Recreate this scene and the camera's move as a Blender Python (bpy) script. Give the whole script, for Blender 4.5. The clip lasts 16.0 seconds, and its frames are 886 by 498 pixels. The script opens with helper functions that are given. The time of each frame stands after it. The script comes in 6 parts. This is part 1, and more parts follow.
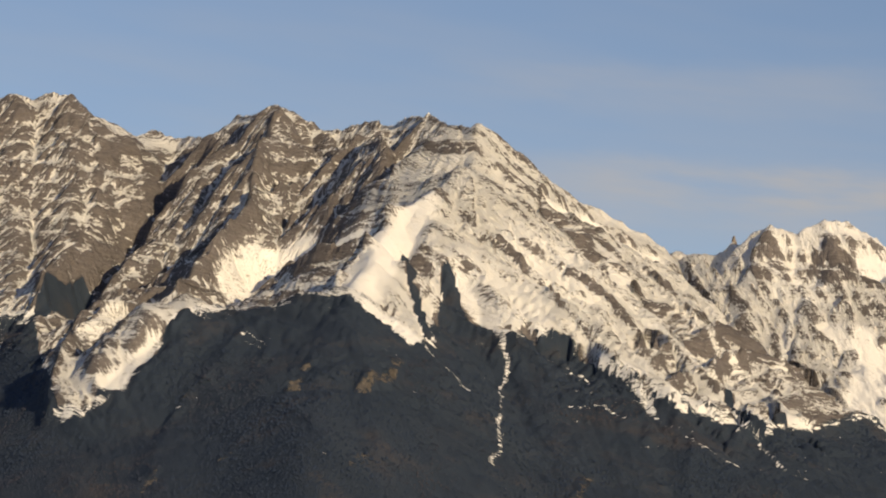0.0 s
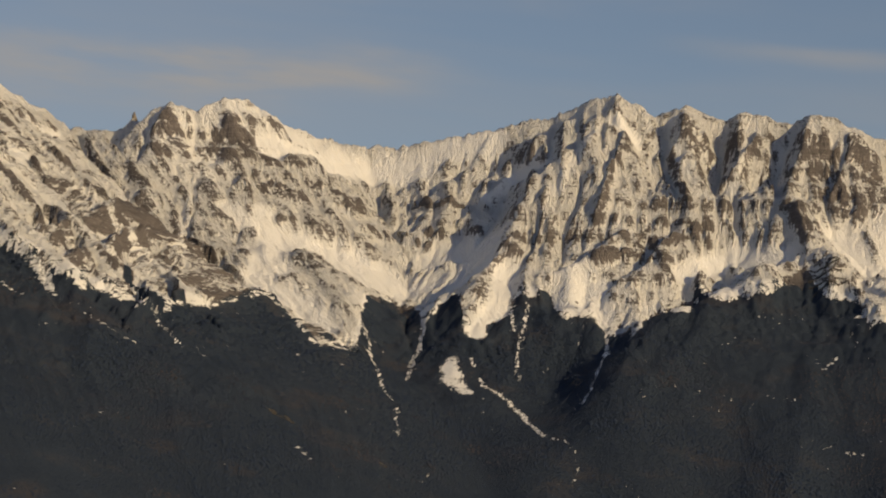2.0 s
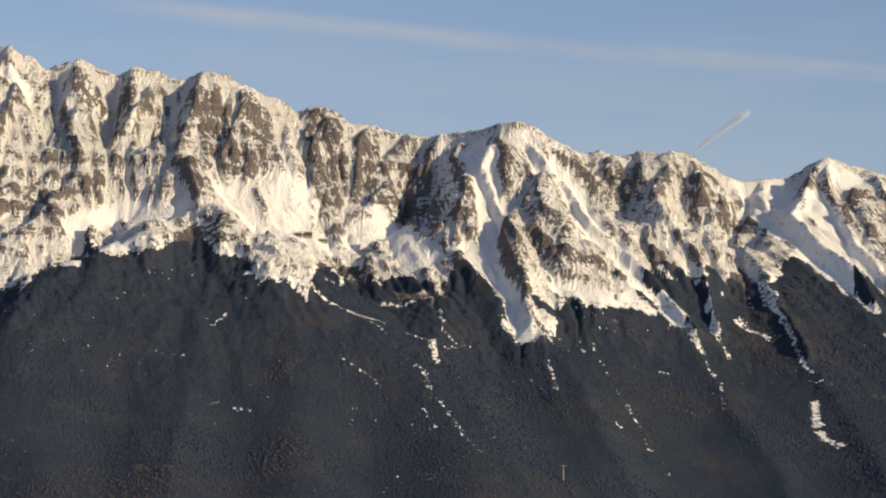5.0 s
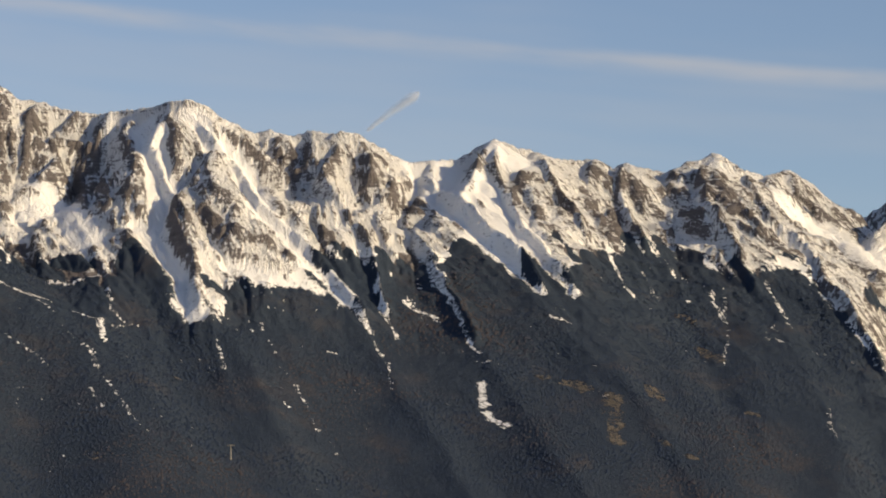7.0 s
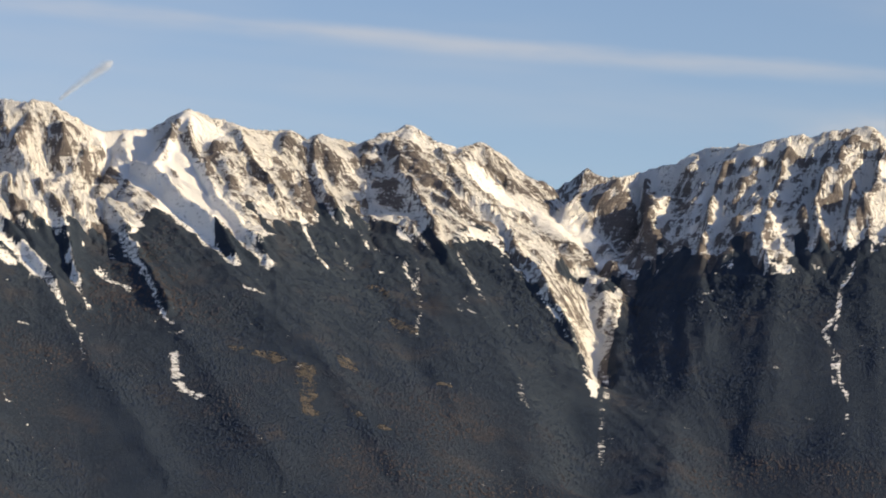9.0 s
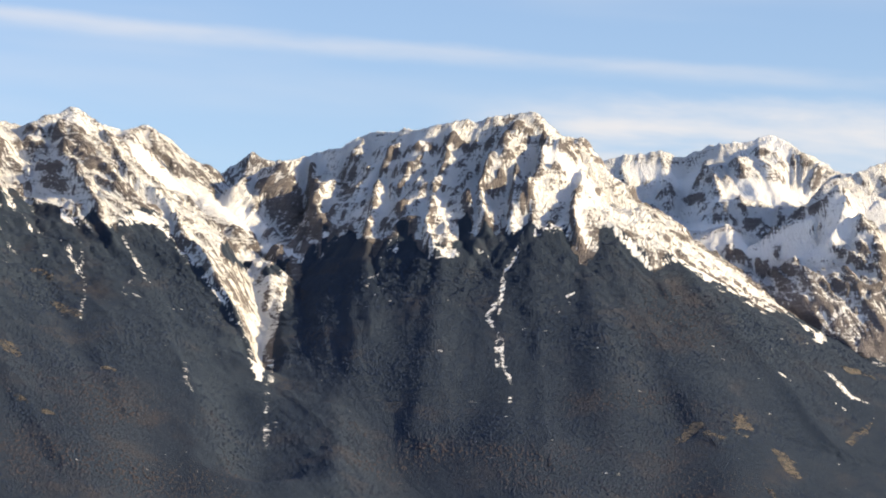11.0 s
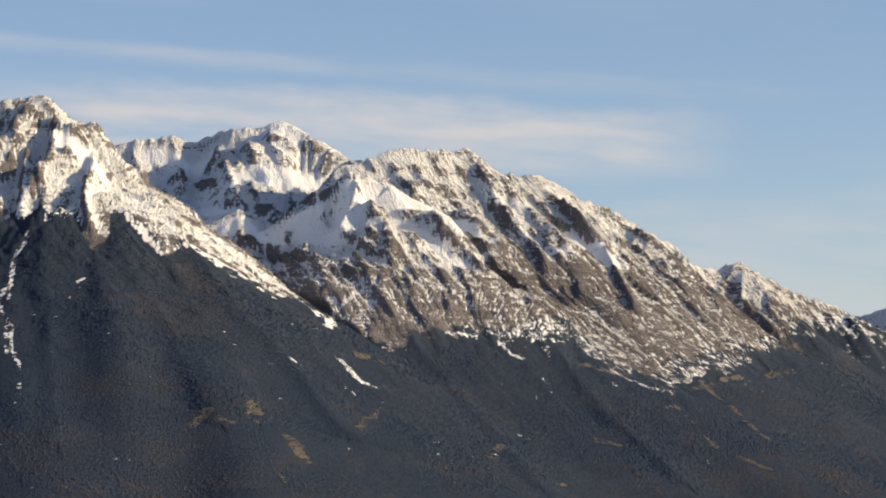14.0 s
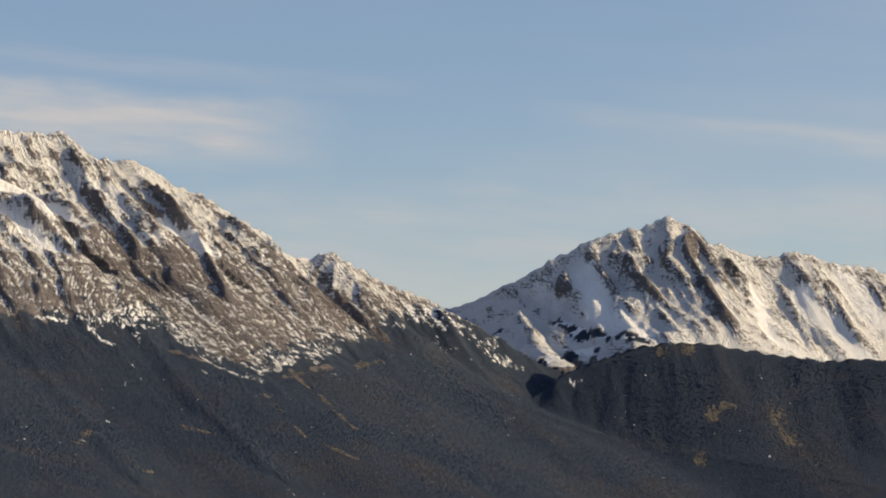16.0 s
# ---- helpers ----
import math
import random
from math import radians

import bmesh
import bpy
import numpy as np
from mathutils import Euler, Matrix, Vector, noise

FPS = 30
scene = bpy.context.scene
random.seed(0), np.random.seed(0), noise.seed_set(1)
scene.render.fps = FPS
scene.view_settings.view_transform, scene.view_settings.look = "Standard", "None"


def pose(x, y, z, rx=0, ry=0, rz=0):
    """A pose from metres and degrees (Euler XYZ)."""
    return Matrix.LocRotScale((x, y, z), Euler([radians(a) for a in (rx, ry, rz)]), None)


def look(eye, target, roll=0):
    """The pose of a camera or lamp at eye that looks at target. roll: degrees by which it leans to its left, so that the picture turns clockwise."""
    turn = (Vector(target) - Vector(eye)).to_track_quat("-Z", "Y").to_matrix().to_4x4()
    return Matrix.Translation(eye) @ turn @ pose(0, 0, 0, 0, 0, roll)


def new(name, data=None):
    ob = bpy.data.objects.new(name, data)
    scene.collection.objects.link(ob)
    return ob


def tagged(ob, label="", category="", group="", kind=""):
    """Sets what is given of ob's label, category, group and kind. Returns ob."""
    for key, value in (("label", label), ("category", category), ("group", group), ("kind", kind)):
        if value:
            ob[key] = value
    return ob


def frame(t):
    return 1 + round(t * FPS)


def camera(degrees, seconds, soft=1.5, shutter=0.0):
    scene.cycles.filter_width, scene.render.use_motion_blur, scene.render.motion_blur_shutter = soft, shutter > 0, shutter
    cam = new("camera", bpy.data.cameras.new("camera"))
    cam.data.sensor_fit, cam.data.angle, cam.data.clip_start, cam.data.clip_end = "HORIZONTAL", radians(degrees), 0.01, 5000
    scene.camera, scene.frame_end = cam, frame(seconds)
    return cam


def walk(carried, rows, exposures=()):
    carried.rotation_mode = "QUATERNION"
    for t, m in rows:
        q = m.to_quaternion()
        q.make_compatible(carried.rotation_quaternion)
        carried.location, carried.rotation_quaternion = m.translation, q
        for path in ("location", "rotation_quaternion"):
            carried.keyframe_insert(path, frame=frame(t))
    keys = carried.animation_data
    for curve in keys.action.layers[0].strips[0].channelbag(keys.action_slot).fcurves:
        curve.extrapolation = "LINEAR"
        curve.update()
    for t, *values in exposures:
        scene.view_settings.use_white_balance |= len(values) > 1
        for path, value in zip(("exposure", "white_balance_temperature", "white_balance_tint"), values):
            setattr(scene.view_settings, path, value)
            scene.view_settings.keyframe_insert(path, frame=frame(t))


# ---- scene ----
cam = camera(16.0, 16.0, soft=2.0)
EYE = 1.7
# seconds, bearing to the right of north, rise above the horizon, lean to the left, all in degrees: the camera turns where it stands
ROWS = [
    (0.0, -28.299, 9.574, 1.987),
    (0.5, -26.174, 9.194, 1.764),
    (1.0, -22.597, 8.438, 1.604),
    (1.5, -19.829, 8.158, 1.320),
    (2.0, -17.244, 7.600, 0.850),
    (2.5, -14.010, 6.947, 0.578),
    (3.0, -12.536, 6.810, 0.449),
    (3.5, -11.210, 6.877, 0.160),
    (4.0, -9.610, 7.009, 0.197),
    (4.5, -8.280, 6.884, 0.400),
    (5.0, -6.104, 6.893, 0.313),
    (7.5, 1.271, 6.445, 0.264),
    (8.0, 2.763, 6.324, 0.419),
    (8.5, 4.149, 6.105, 0.125),
    (11.0, 11.647, 5.657, -0.688),
    (11.5, 13.354, 5.497, -0.619),
    (12.0, 15.062, 5.404, -0.889),
    (12.5, 16.061, 5.294, -0.918),
    (13.0, 17.306, 5.200, -0.858),
    (13.5, 19.020, 5.194, -1.108),
    (14.0, 20.544, 5.232, -1.354),
    (14.5, 21.860, 5.225, -1.115),
    (15.0, 23.629, 5.205, -1.079),
    (15.5, 25.631, 5.032, -0.878),
    (16.0, 27.960, 4.880, -0.714),
]


def heading(bearing, rise):
    b, e = radians(bearing), radians(rise)
    return Vector((math.sin(b) * math.cos(e), math.cos(b) * math.cos(e), math.sin(e)))


walk(cam, [(t, look((0, 0, EYE), Vector((0, 0, EYE)) + 1000 * heading(b, e), lean)) for t, b, e, lean in ROWS],
     exposures=[(0.0, -0.22, 6900, 19), (0.5, -0.55, 7250, 19), (1.0, -0.58, 7400, 19), (1.7, -0.7, 7350, 19), (2.4, -0.48, 7100, 19), (2.9, 0.0, 6700, 19), (6.5, 0.0, 6650, 19), (8.5, 0.14, 6550, 19),
                (11.0, 0.72, 6350, 19), (12.5, 0.68, 6300, 19), (13.0, 0.64, 6300, 19), (13.5, 0.45, 6320, 19), (14.5, 0.16, 6350, 19), (16.0, 0.08, 6480, 19)])

# ---- sky and sun ----
SUN_BEARING, SUN_RISE = 117, 14
world = bpy.data.worlds.new("sky")
scene.world = world
world.use_nodes = True
wn, wl = world.node_tree.nodes, world.node_tree.links
wn.clear()
w_out = wn.new("ShaderNodeOutputWorld")
w_back = wn.new("ShaderNodeBackground")
w_sky = wn.new("ShaderNodeTexSky")
w_sky.sky_type, w_sky.sun_disc = "NISHITA", False
w_sky.sun_elevation, w_sky.sun_rotation = radians(SUN_RISE), radians(SUN_BEARING)
w_sky.altitude, w_sky.air_density, w_sky.dust_density, w_sky.ozone_density = 800, 1.0, 0.6, 1.5
w_back.inputs["Strength"].default_value = 0.11


def w_math(op, *args):
    m = wn.new("ShaderNodeMath")
    m.operation = op
    for socket, v in zip(m.inputs, args):
        if isinstance(v, (int, float)):
            socket.default_value = v
        else:
            wl.new(v, socket)
    return m.outputs[0]


def w_step(value, low, high):
    r = wn.new("ShaderNodeMapRange")
    r.interpolation_type = "SMOOTHSTEP"
    r.inputs["From Min"].default_value, r.inputs["From Max"].default_value = low, high
    wl.new(value, r.inputs["Value"])
    return r.outputs["Result"]


w_dir = wn.new("ShaderNodeTexCoord")
w_xyz = wn.new("ShaderNodeSeparateXYZ")
wl.new(w_dir.outputs["Generated"], w_xyz.inputs[0])
w_az = w_math("MULTIPLY", w_math("ARCTAN2", w_xyz.outputs["X"], w_xyz.outputs["Y"]), 57.2958)
w_el = w_math("MULTIPLY", w_math("ARCSINE", w_xyz.outputs["Z"]), 57.2958)


def w_noise(across, up, detail=4.0, offset=0.0):
    """Noise over the sky, with waves of that many degrees across and up."""
    c = wn.new("ShaderNodeCombineXYZ")
    wl.new(w_math("DIVIDE", w_az, across), c.inputs[0])
    wl.new(w_math("DIVIDE", w_math("ADD", w_el, w_math("MULTIPLY", w_az, 0.085)), up), c.inputs[1])
    c.inputs[2].default_value = offset
    tex = wn.new("ShaderNodeTexNoise")
    tex.inputs["Scale"].default_value, tex.inputs["Detail"].default_value, tex.inputs["Roughness"].default_value = 1.0, detail, 0.55
    wl.new(c.outputs[0], tex.inputs["Vector"])
    return tex.outputs["Fac"]


w_wisp = w_noise(5.0, 0.9)
w_curl = w_noise(1.6, 0.5, 5.0, 3.7)
w_cover = w_math("MULTIPLY", w_step(w_noise(16.0, 2.5, 4.0, 8.1), 0.42, 0.75), 0.22)
# streaks of cirrus: bearing from and to, rise at bearing 0, slope, half-depth above and below, strength
for b0, b1, rise, slope, above, below, much in (
        (-14, 28, 10.25, -0.087, 0.17, 0.21, 0.4),
        (11, 26.5, 8.6, -0.06, 0.65, 0.7, 1.0),
        (29, 48, 11.2, -0.125, 0.16, 0.3, 0.60),
        (-28, -19, 10.2, -0.03, 0.45, 0.8, 0.75),
        (-24, -16, 10.8, 0.0, 0.5, 0.4, 0.60),
        (-30, -10, 12.2, -0.02, 0.5, 0.5, 0.22),
        (-40, 60, 5.2, 0.0, 1.0, 2.6, 0.45)):
    lift = w_math("SUBTRACT", w_el, w_math("ADD", w_math("MULTIPLY", w_az, slope), rise))
    lift = w_math("ADD", lift, w_math("MULTIPLY", w_math("SUBTRACT", w_curl, 0.5), above * 1.2))
    depth = w_math("MULTIPLY", w_step(lift, -below * 1.6, 0.0), w_step(w_math("MULTIPLY", lift, -1.0), -above * 1.3, 0.0))
    span = w_math("MULTIPLY", w_step(w_az, b0, b0 + 4), w_step(w_math("MULTIPLY", w_az, -1.0), -b1, -b1 + 3))
    veil = w_math("MULTIPLY", w_math("MULTIPLY", depth, span), w_math("MULTIPLY", w_step(w_wisp, 0.22, 0.70), much))
    w_cover = w_math("ADD", w_cover, veil)
w_mix = wn.new("ShaderNodeMix")
w_mix.data_type = "RGBA"
wl.new(w_math("MINIMUM", w_cover, 0.85), w_mix.inputs["Factor"])
w_mix.inputs[7].default_value = (4.95, 4.9, 4.45, 1)
w_tone = wn.new("ShaderNodeVectorMath")
w_tone.operation = "MULTIPLY"
w_tone.inputs[1].default_value = (0.98, 1.0, 1.06)
wl.new(w_sky.outputs["Color"], w_tone.inputs[0])
wl.new(w_tone.outputs["Vector"], w_mix.inputs[6])
wl.new(w_mix.outputs[2], w_back.inputs["Color"])
wl.new(w_back.outputs["Background"], w_out.inputs["Surface"])

sun = new("sun", bpy.data.lights.new("sun", "SUN"))
sun.data.energy, sun.data.angle, sun.data.color = 5.0, radians(0.6), (1.0, 0.84, 0.50)
sun.rotation_euler = (-heading(SUN_BEARING, SUN_RISE)).to_track_quat("-Z", "Y").to_euler()

# ---- the ridges of each mountain: (steepness, points in metres); 0 marks the crest itself ----
RIDGES = {}


def ridge(mountain_name, steep, *points):
    RIDGES.setdefault(mountain_name, []).append((steep, points))


ridge("west", 0, (-2630, 3080, 720), (-2497, 3189, 811), (-2412, 3253, 852), (-2395, 3266, 859), (-2377, 3279, 854), (-2357, 3294, 864), (-2345, 3315, 866), (-2349, 3348, 855), (-2361, 3413, 856), (-2384, 3494, 860), (-2424, 3588, 871), (-2451, 3678, 895), (-2432, 3715, 895), (-2332, 3648, 877), (-2266, 3572, 869), (-2206, 3504, 867), (-2144, 3447, 859), (-2097, 3418, 858), (-2071, 3426, 848), (-2053, 3433, 835), (-2031, 3440, 824), (-2006, 3447, 829), (-1969, 3441, 829), (-1920, 3412, 816), (-1864, 3363, 812), (-1804, 3304, 801), (-1752, 3259, 776), (-1716, 3219, 762), (-1676, 3186, 757))
ridge("west", 1.2, (-2336, 3302, 860), (-2289, 3223, 785), (-2215, 3154, 710), (-2135, 3017, 612), (-2056, 2873, 526), (-1960, 2709, 436), (-1814, 2496, 325), (-1376, 1857, -8))
ridge("west", 1.1, (-2385, 3252, 853), (-2331, 3191, 774), (-2273, 3100, 689), (-2180, 2991, 596), (-2077, 2835, 496), (-1768, 2367, 196))
ridge("west", 1.1, (-2378, 3499, 853), (-2209, 3219, 721), (-2141, 3095, 632), (-2082, 2964, 554))
ridge("west", 1.25, (-2087, 3403, 852), (-2039, 3347, 800), (-2005, 3232, 726), (-1936, 3113, 645), (-1914, 3031, 603), (-1870, 2903, 542), (-1846, 2824, 507))
ridge("west", 1.1, (-2152, 3433, 844), (-2102, 3297, 751), (-2072, 3191, 673), (-2052, 3103, 615), (-2048, 2999, 565))
ridge("west", 1.2, (-2023, 3426, 820), (-1965, 3366, 763), (-1908, 3258, 704), (-1897, 3200, 669))
ridge("west", 1.2, (-1910, 3395, 810), (-1819, 3223, 727), (-1766, 3144, 675))
ridge("west", 0.8, (-1910, 2921, 526), (-1934, 2879, 512), (-1928, 2786, 477), (-1887, 2657, 420), (-1794, 2522, 350), (-1617, 2246, 243), (-1387, 1887, 104))
ridge("west", 0.8, (-1964, 2924, 517), (-1879, 2775, 443), (-1768, 2542, 351), (-1561, 2235, 241), (-1292, 1836, 98))
ridge("pyramid", 0, (-1676, 3186, 757), (-1668, 3207, 748), (-1663, 3221, 737), (-1653, 3254, 722), (-1644, 3281, 708), (-1629, 3328, 694), (-1613, 3374, 684), (-1597, 3421, 672), (-1580, 3467, 663), (-1570, 3505, 650))
ridge("pyramid", -0.6, (-1690, 3165, 742), (-1640, 3095, 680), (-1646, 3008, 636), (-1660, 2949, 602), (-1640, 2890, 566))
ridge("pyramid", 1.1, (-1672, 3180, 753), (-1631, 3095, 684), (-1639, 3008, 640), (-1655, 2949, 605), (-1632, 2873, 563), (-1594, 2785, 517), (-1576, 2727, 487))
ridge("pyramid", 0.8, (-1576, 2727, 487), (-1612, 2704, 481), (-1640, 2685, 474), (-1706, 2641, 462), (-1745, 2613, 405), (-1862, 2529, 234))
ridge("pyramid", 0.7, (-1576, 2727, 487), (-1517, 2601, 418), (-1445, 2451, 343), (-1310, 2193, 224), (-1134, 1858, 69))
ridge("pyramid", 0.7, (-1735, 2840, 501), (-1635, 2618, 402), (-1552, 2403, 309), (-1451, 2208, 227), (-1320, 1954, 120))
ridge("pyramid", 0.9, (-1647, 3127, 691), (-1632, 3050, 624), (-1597, 2949, 549), (-1544, 2844, 476), (-1457, 2722, 399), (-1369, 2606, 328), (-1105, 2258, 115))
ridge("pyramid", 0.9, (-1641, 3144, 701), (-1598, 3041, 608), (-1549, 2964, 543), (-1450, 2841, 449), (-1318, 2658, 332), (-1220, 2520, 254), (-1093, 2341, 153))
ridge("pyramid", 0.9, (-1640, 3198, 718), (-1558, 3086, 614), (-1464, 2999, 520), (-1353, 2892, 429), (-1245, 2809, 359), (-1130, 2721, 288), (-980, 2607, 196))
ridge("pyramid", 0.9, (-1632, 3289, 697), (-1517, 3161, 599), (-1399, 3045, 500), (-1277, 2950, 411), (-1145, 2855, 329), (-749, 2570, 83))
ridge("pyramid", 0.9, (-1604, 3372, 676), (-1546, 3363, 613), (-1373, 3153, 496), (-1200, 2960, 376), (-681, 2381, 16))
ridge("needle", 0, (-1570, 3505, 650), (-1539, 3513, 647), (-1498, 3514, 648), (-1489, 3512, 660), (-1479, 3511, 656), (-1455, 3489, 667), (-1428, 3500, 677), (-1406, 3514, 668), (-1397, 3518, 678), (-1383, 3529, 684), (-1382, 3529, 685), (-1353, 3551, 680), (-1340, 3567, 672), (-1324, 3594, 660), (-1301, 3634, 652), (-1274, 3665, 651), (-1247, 3695, 646))
ridge("needle", 1.2, (-1429, 3491, 675), (-1426, 3426, 604), (-1403, 3350, 538), (-1333, 3260, 465), (-1259, 3165, 395), (-1037, 2880, 185))
ridge("needle", 1.2, (-1379, 3524, 681), (-1341, 3476, 623), (-1311, 3428, 574))
ridge("needle", 1.2, (-1340, 3558, 671), (-1288, 3518, 608), (-1250, 3495, 569), (-1214, 3495, 541))
ridge("needle", 1.0, (-1528, 3507, 648), (-1462, 3392, 573), (-1379, 3287, 489), (-1296, 3189, 411), (-1047, 2895, 177))
ridge("needle", 0.7, (-1330, 3405, 551), (-1242, 3325, 471), (-1154, 3237, 395), (-1095, 3181, 351), (-1026, 3056, 279), (-955, 2899, 199), (-863, 2695, 95))
ridge("needle", 0.7, (-1270, 3191, 398), (-1165, 3094, 331), (-1074, 2986, 262), (-1004, 2859, 196), (-913, 2694, 110))
ridge("barrier", 0, (-1247, 3695, 646), (-1204, 3699, 648), (-1167, 3700, 653), (-1131, 3701, 660), (-1083, 3700, 667), (-1044, 3701, 673), (-1006, 3695, 675), (-980, 3692, 685), (-953, 3684, 693), (-920, 3677, 698), (-897, 3682, 689), (-878, 3687, 670), (-860, 3686, 676), (-839, 3686, 681), (-819, 3690, 672), (-799, 3695, 667), (-771, 3695, 670), (-743, 3696, 673), (-722, 3695, 663), (-704, 3694, 664), (-683, 3692, 667), (-659, 3697, 662), (-637, 3706, 650), (-614, 3715, 641), (-595, 3723, 638), (-576, 3736, 623))
ridge("barrier", 1.1, (-1166, 3697, 652), (-1162, 3642, 595), (-1134, 3576, 543))
ridge("barrier", 1.1, (-1083, 3698, 665), (-1093, 3651, 616), (-1101, 3586, 557))
ridge("barrier", 1.1, (-1036, 3699, 672), (-1051, 3651, 621), (-1067, 3590, 564))
ridge("barrier", 1.1, (-917, 3672, 695), (-912, 3611, 634), (-950, 3574, 599), (-978, 3527, 555), (-986, 3482, 522), (-981, 3443, 497))
ridge("barrier", 0.8, (-985, 3456, 499), (-983, 3350, 433), (-968, 3236, 370), (-972, 3147, 325), (-911, 3028, 267), (-840, 2954, 232), (-765, 2830, 170), (-540, 2458, -16))
ridge("barrier", 1.1, (-837, 3679, 678), (-812, 3601, 596), (-785, 3525, 530), (-795, 3441, 479), (-812, 3376, 446))
ridge("barrier", 1.2, (-881, 3669, 667), (-859, 3595, 596), (-858, 3510, 536), (-854, 3439, 487), (-900, 3364, 446), (-869, 3275, 391))
ridge("barrier", 1.2, (-769, 3688, 667), (-764, 3617, 597), (-757, 3536, 531))
ridge("barrier", 1.1, (-682, 3685, 664), (-697, 3589, 580), (-672, 3511, 525), (-639, 3419, 462))
ridge("barrier", 0.75, (-639, 3419, 462), (-689, 3336, 416), (-736, 3266, 390), (-761, 3164, 347), (-769, 3033, 288), (-760, 2888, 221), (-733, 2453, 20))
ridge("barrier", 0.7, (-645, 3451, 466), (-629, 3318, 385), (-614, 3146, 296), (-555, 2741, 118), (-478, 2214, -113))
ridge("barrier", 0.75, (-639, 3419, 462), (-547, 3347, 405), (-489, 3285, 361), (-409, 3227, 315), (-342, 3094, 242), (-273, 2934, 166), (-243, 2832, 120), (-204, 2699, 60))
ridge("barrier", 0.7, (-520, 3293, 356), (-487, 3119, 269), (-426, 2789, 119), (-347, 2360, -76))
ridge("barrier", 0.7, (-733, 3252, 368), (-708, 3041, 265), (-650, 2711, 117), (-575, 2282, -75))
ridge("barrier", 1.2, (-636, 3701, 648), (-620, 3627, 587), (-585, 3580, 539))
ridge("cirque", 0, (-576, 3736, 623), (-562, 3733, 629), (-544, 3731, 631), (-527, 3733, 622), (-514, 3740, 610), (-487, 3738, 607), (-452, 3733, 598), (-418, 3732, 593), (-389, 3715, 590), (-353, 3693, 589), (-331, 3675, 592), (-306, 3657, 594), (-291, 3658, 591), (-269, 3675, 579), (-243, 3692, 570), (-224, 3703, 565), (-207, 3699, 569), (-190, 3695, 561), (-163, 3686, 560), (-125, 3668, 561), (-96, 3674, 554), (-66, 3684, 542), (-43, 3690, 530), (-17, 3690, 530))
ridge("cirque", 1.2, (-544, 3728, 629), (-526, 3679, 579), (-532, 3621, 530), (-529, 3559, 482))
ridge("cirque", 1.2, (-491, 3729, 601), (-489, 3664, 550), (-511, 3581, 498), (-517, 3536, 469))
ridge("cirque", 1.2, (-443, 3729, 597), (-457, 3672, 544), (-446, 3643, 519), (-469, 3561, 475))
ridge("cirque", 1.2, (-401, 3716, 591), (-416, 3644, 519), (-410, 3563, 468))
ridge("cirque", 0.9, (-311, 3659, 593), (-348, 3593, 518), (-333, 3505, 454), (-288, 3399, 378), (-256, 3299, 316), (-210, 3186, 250), (-156, 2935, 125), (-86, 2609, -38))
ridge("cirque", 0.9, (-287, 3655, 588), (-265, 3579, 509), (-233, 3541, 467), (-174, 3503, 417), (-130, 3421, 355), (-82, 3345, 303), (-44, 3183, 215), (11, 3012, 129), (82, 2790, 17))
ridge("cirque", 1.0, (-189, 3689, 560), (-173, 3625, 508), (-164, 3563, 460), (-141, 3487, 412))
ridge("cirque", 0.9, (-125, 3664, 559), (-133, 3593, 483), (-92, 3524, 422), (-53, 3417, 341), (-16, 3260, 244), (22, 3030, 129), (71, 2731, -20))
ridge("cirque", 0.8, (-418, 3370, 348), (-360, 3347, 348), (-358, 3221, 277), (-288, 3038, 184), (-260, 2914, 124), (-224, 2753, 46))
ridge("cornice", 0, (-17, 3690, 530), (13, 3700, 535), (36, 3705, 547), (58, 3705, 558), (83, 3714, 551), (108, 3723, 548), (139, 3737, 541), (174, 3751, 539), (198, 3760, 527), (215, 3764, 534), (236, 3773, 532), (264, 3781, 526), (292, 3784, 540), (325, 3786, 554), (349, 3799, 542), (371, 3812, 531), (390, 3830, 528))
ridge("cornice", 0.9, (-15, 3679, 524), (-26, 3625, 473), (-17, 3536, 404), (8, 3374, 313), (36, 3287, 269), (120, 3026, 137))
ridge("cornice", 0.9, (57, 3697, 555), (37, 3643, 503), (11, 3595, 457), (30, 3545, 425), (104, 3427, 350), (159, 3279, 264), (324, 2835, 6))
ridge("cornice", 0.9, (108, 3714, 546), (83, 3630, 489), (113, 3547, 420), (148, 3444, 346), (198, 3243, 232), (348, 2640, -110))
ridge("cornice", 1.1, (173, 3741, 537), (156, 3648, 472), (146, 3550, 414))
ridge("cornice", 0.9, (215, 3757, 532), (204, 3679, 470), (227, 3616, 416), (236, 3462, 323), (258, 3193, 195), (253, 2928, 84), (246, 2584, -60))
ridge("cornice", 0.9, (277, 3771, 529), (278, 3687, 458), (303, 3582, 393), (323, 3448, 310), (331, 3227, 197), (355, 2564, -142))
ridge("cornice", 0.9, (325, 3780, 552), (320, 3713, 489), (337, 3597, 402), (358, 3486, 326), (376, 3311, 232), (383, 2993, 86), (392, 2580, -104))
ridge("cornice", 0.9, (389, 3822, 526), (388, 3712, 463), (410, 3667, 424), (441, 3544, 345), (477, 3432, 279), (480, 3279, 207), (460, 3109, 135), (400, 2599, -81))
ridge("cornice", 0.7, (11, 3534, 417), (30, 3401, 328), (104, 3231, 231), (170, 3041, 130), (180, 2939, 84), (193, 2806, 24))
ridge("cornice", 0.7, (-79, 3377, 288), (-22, 3164, 191), (53, 2911, 83), (150, 2582, -57))
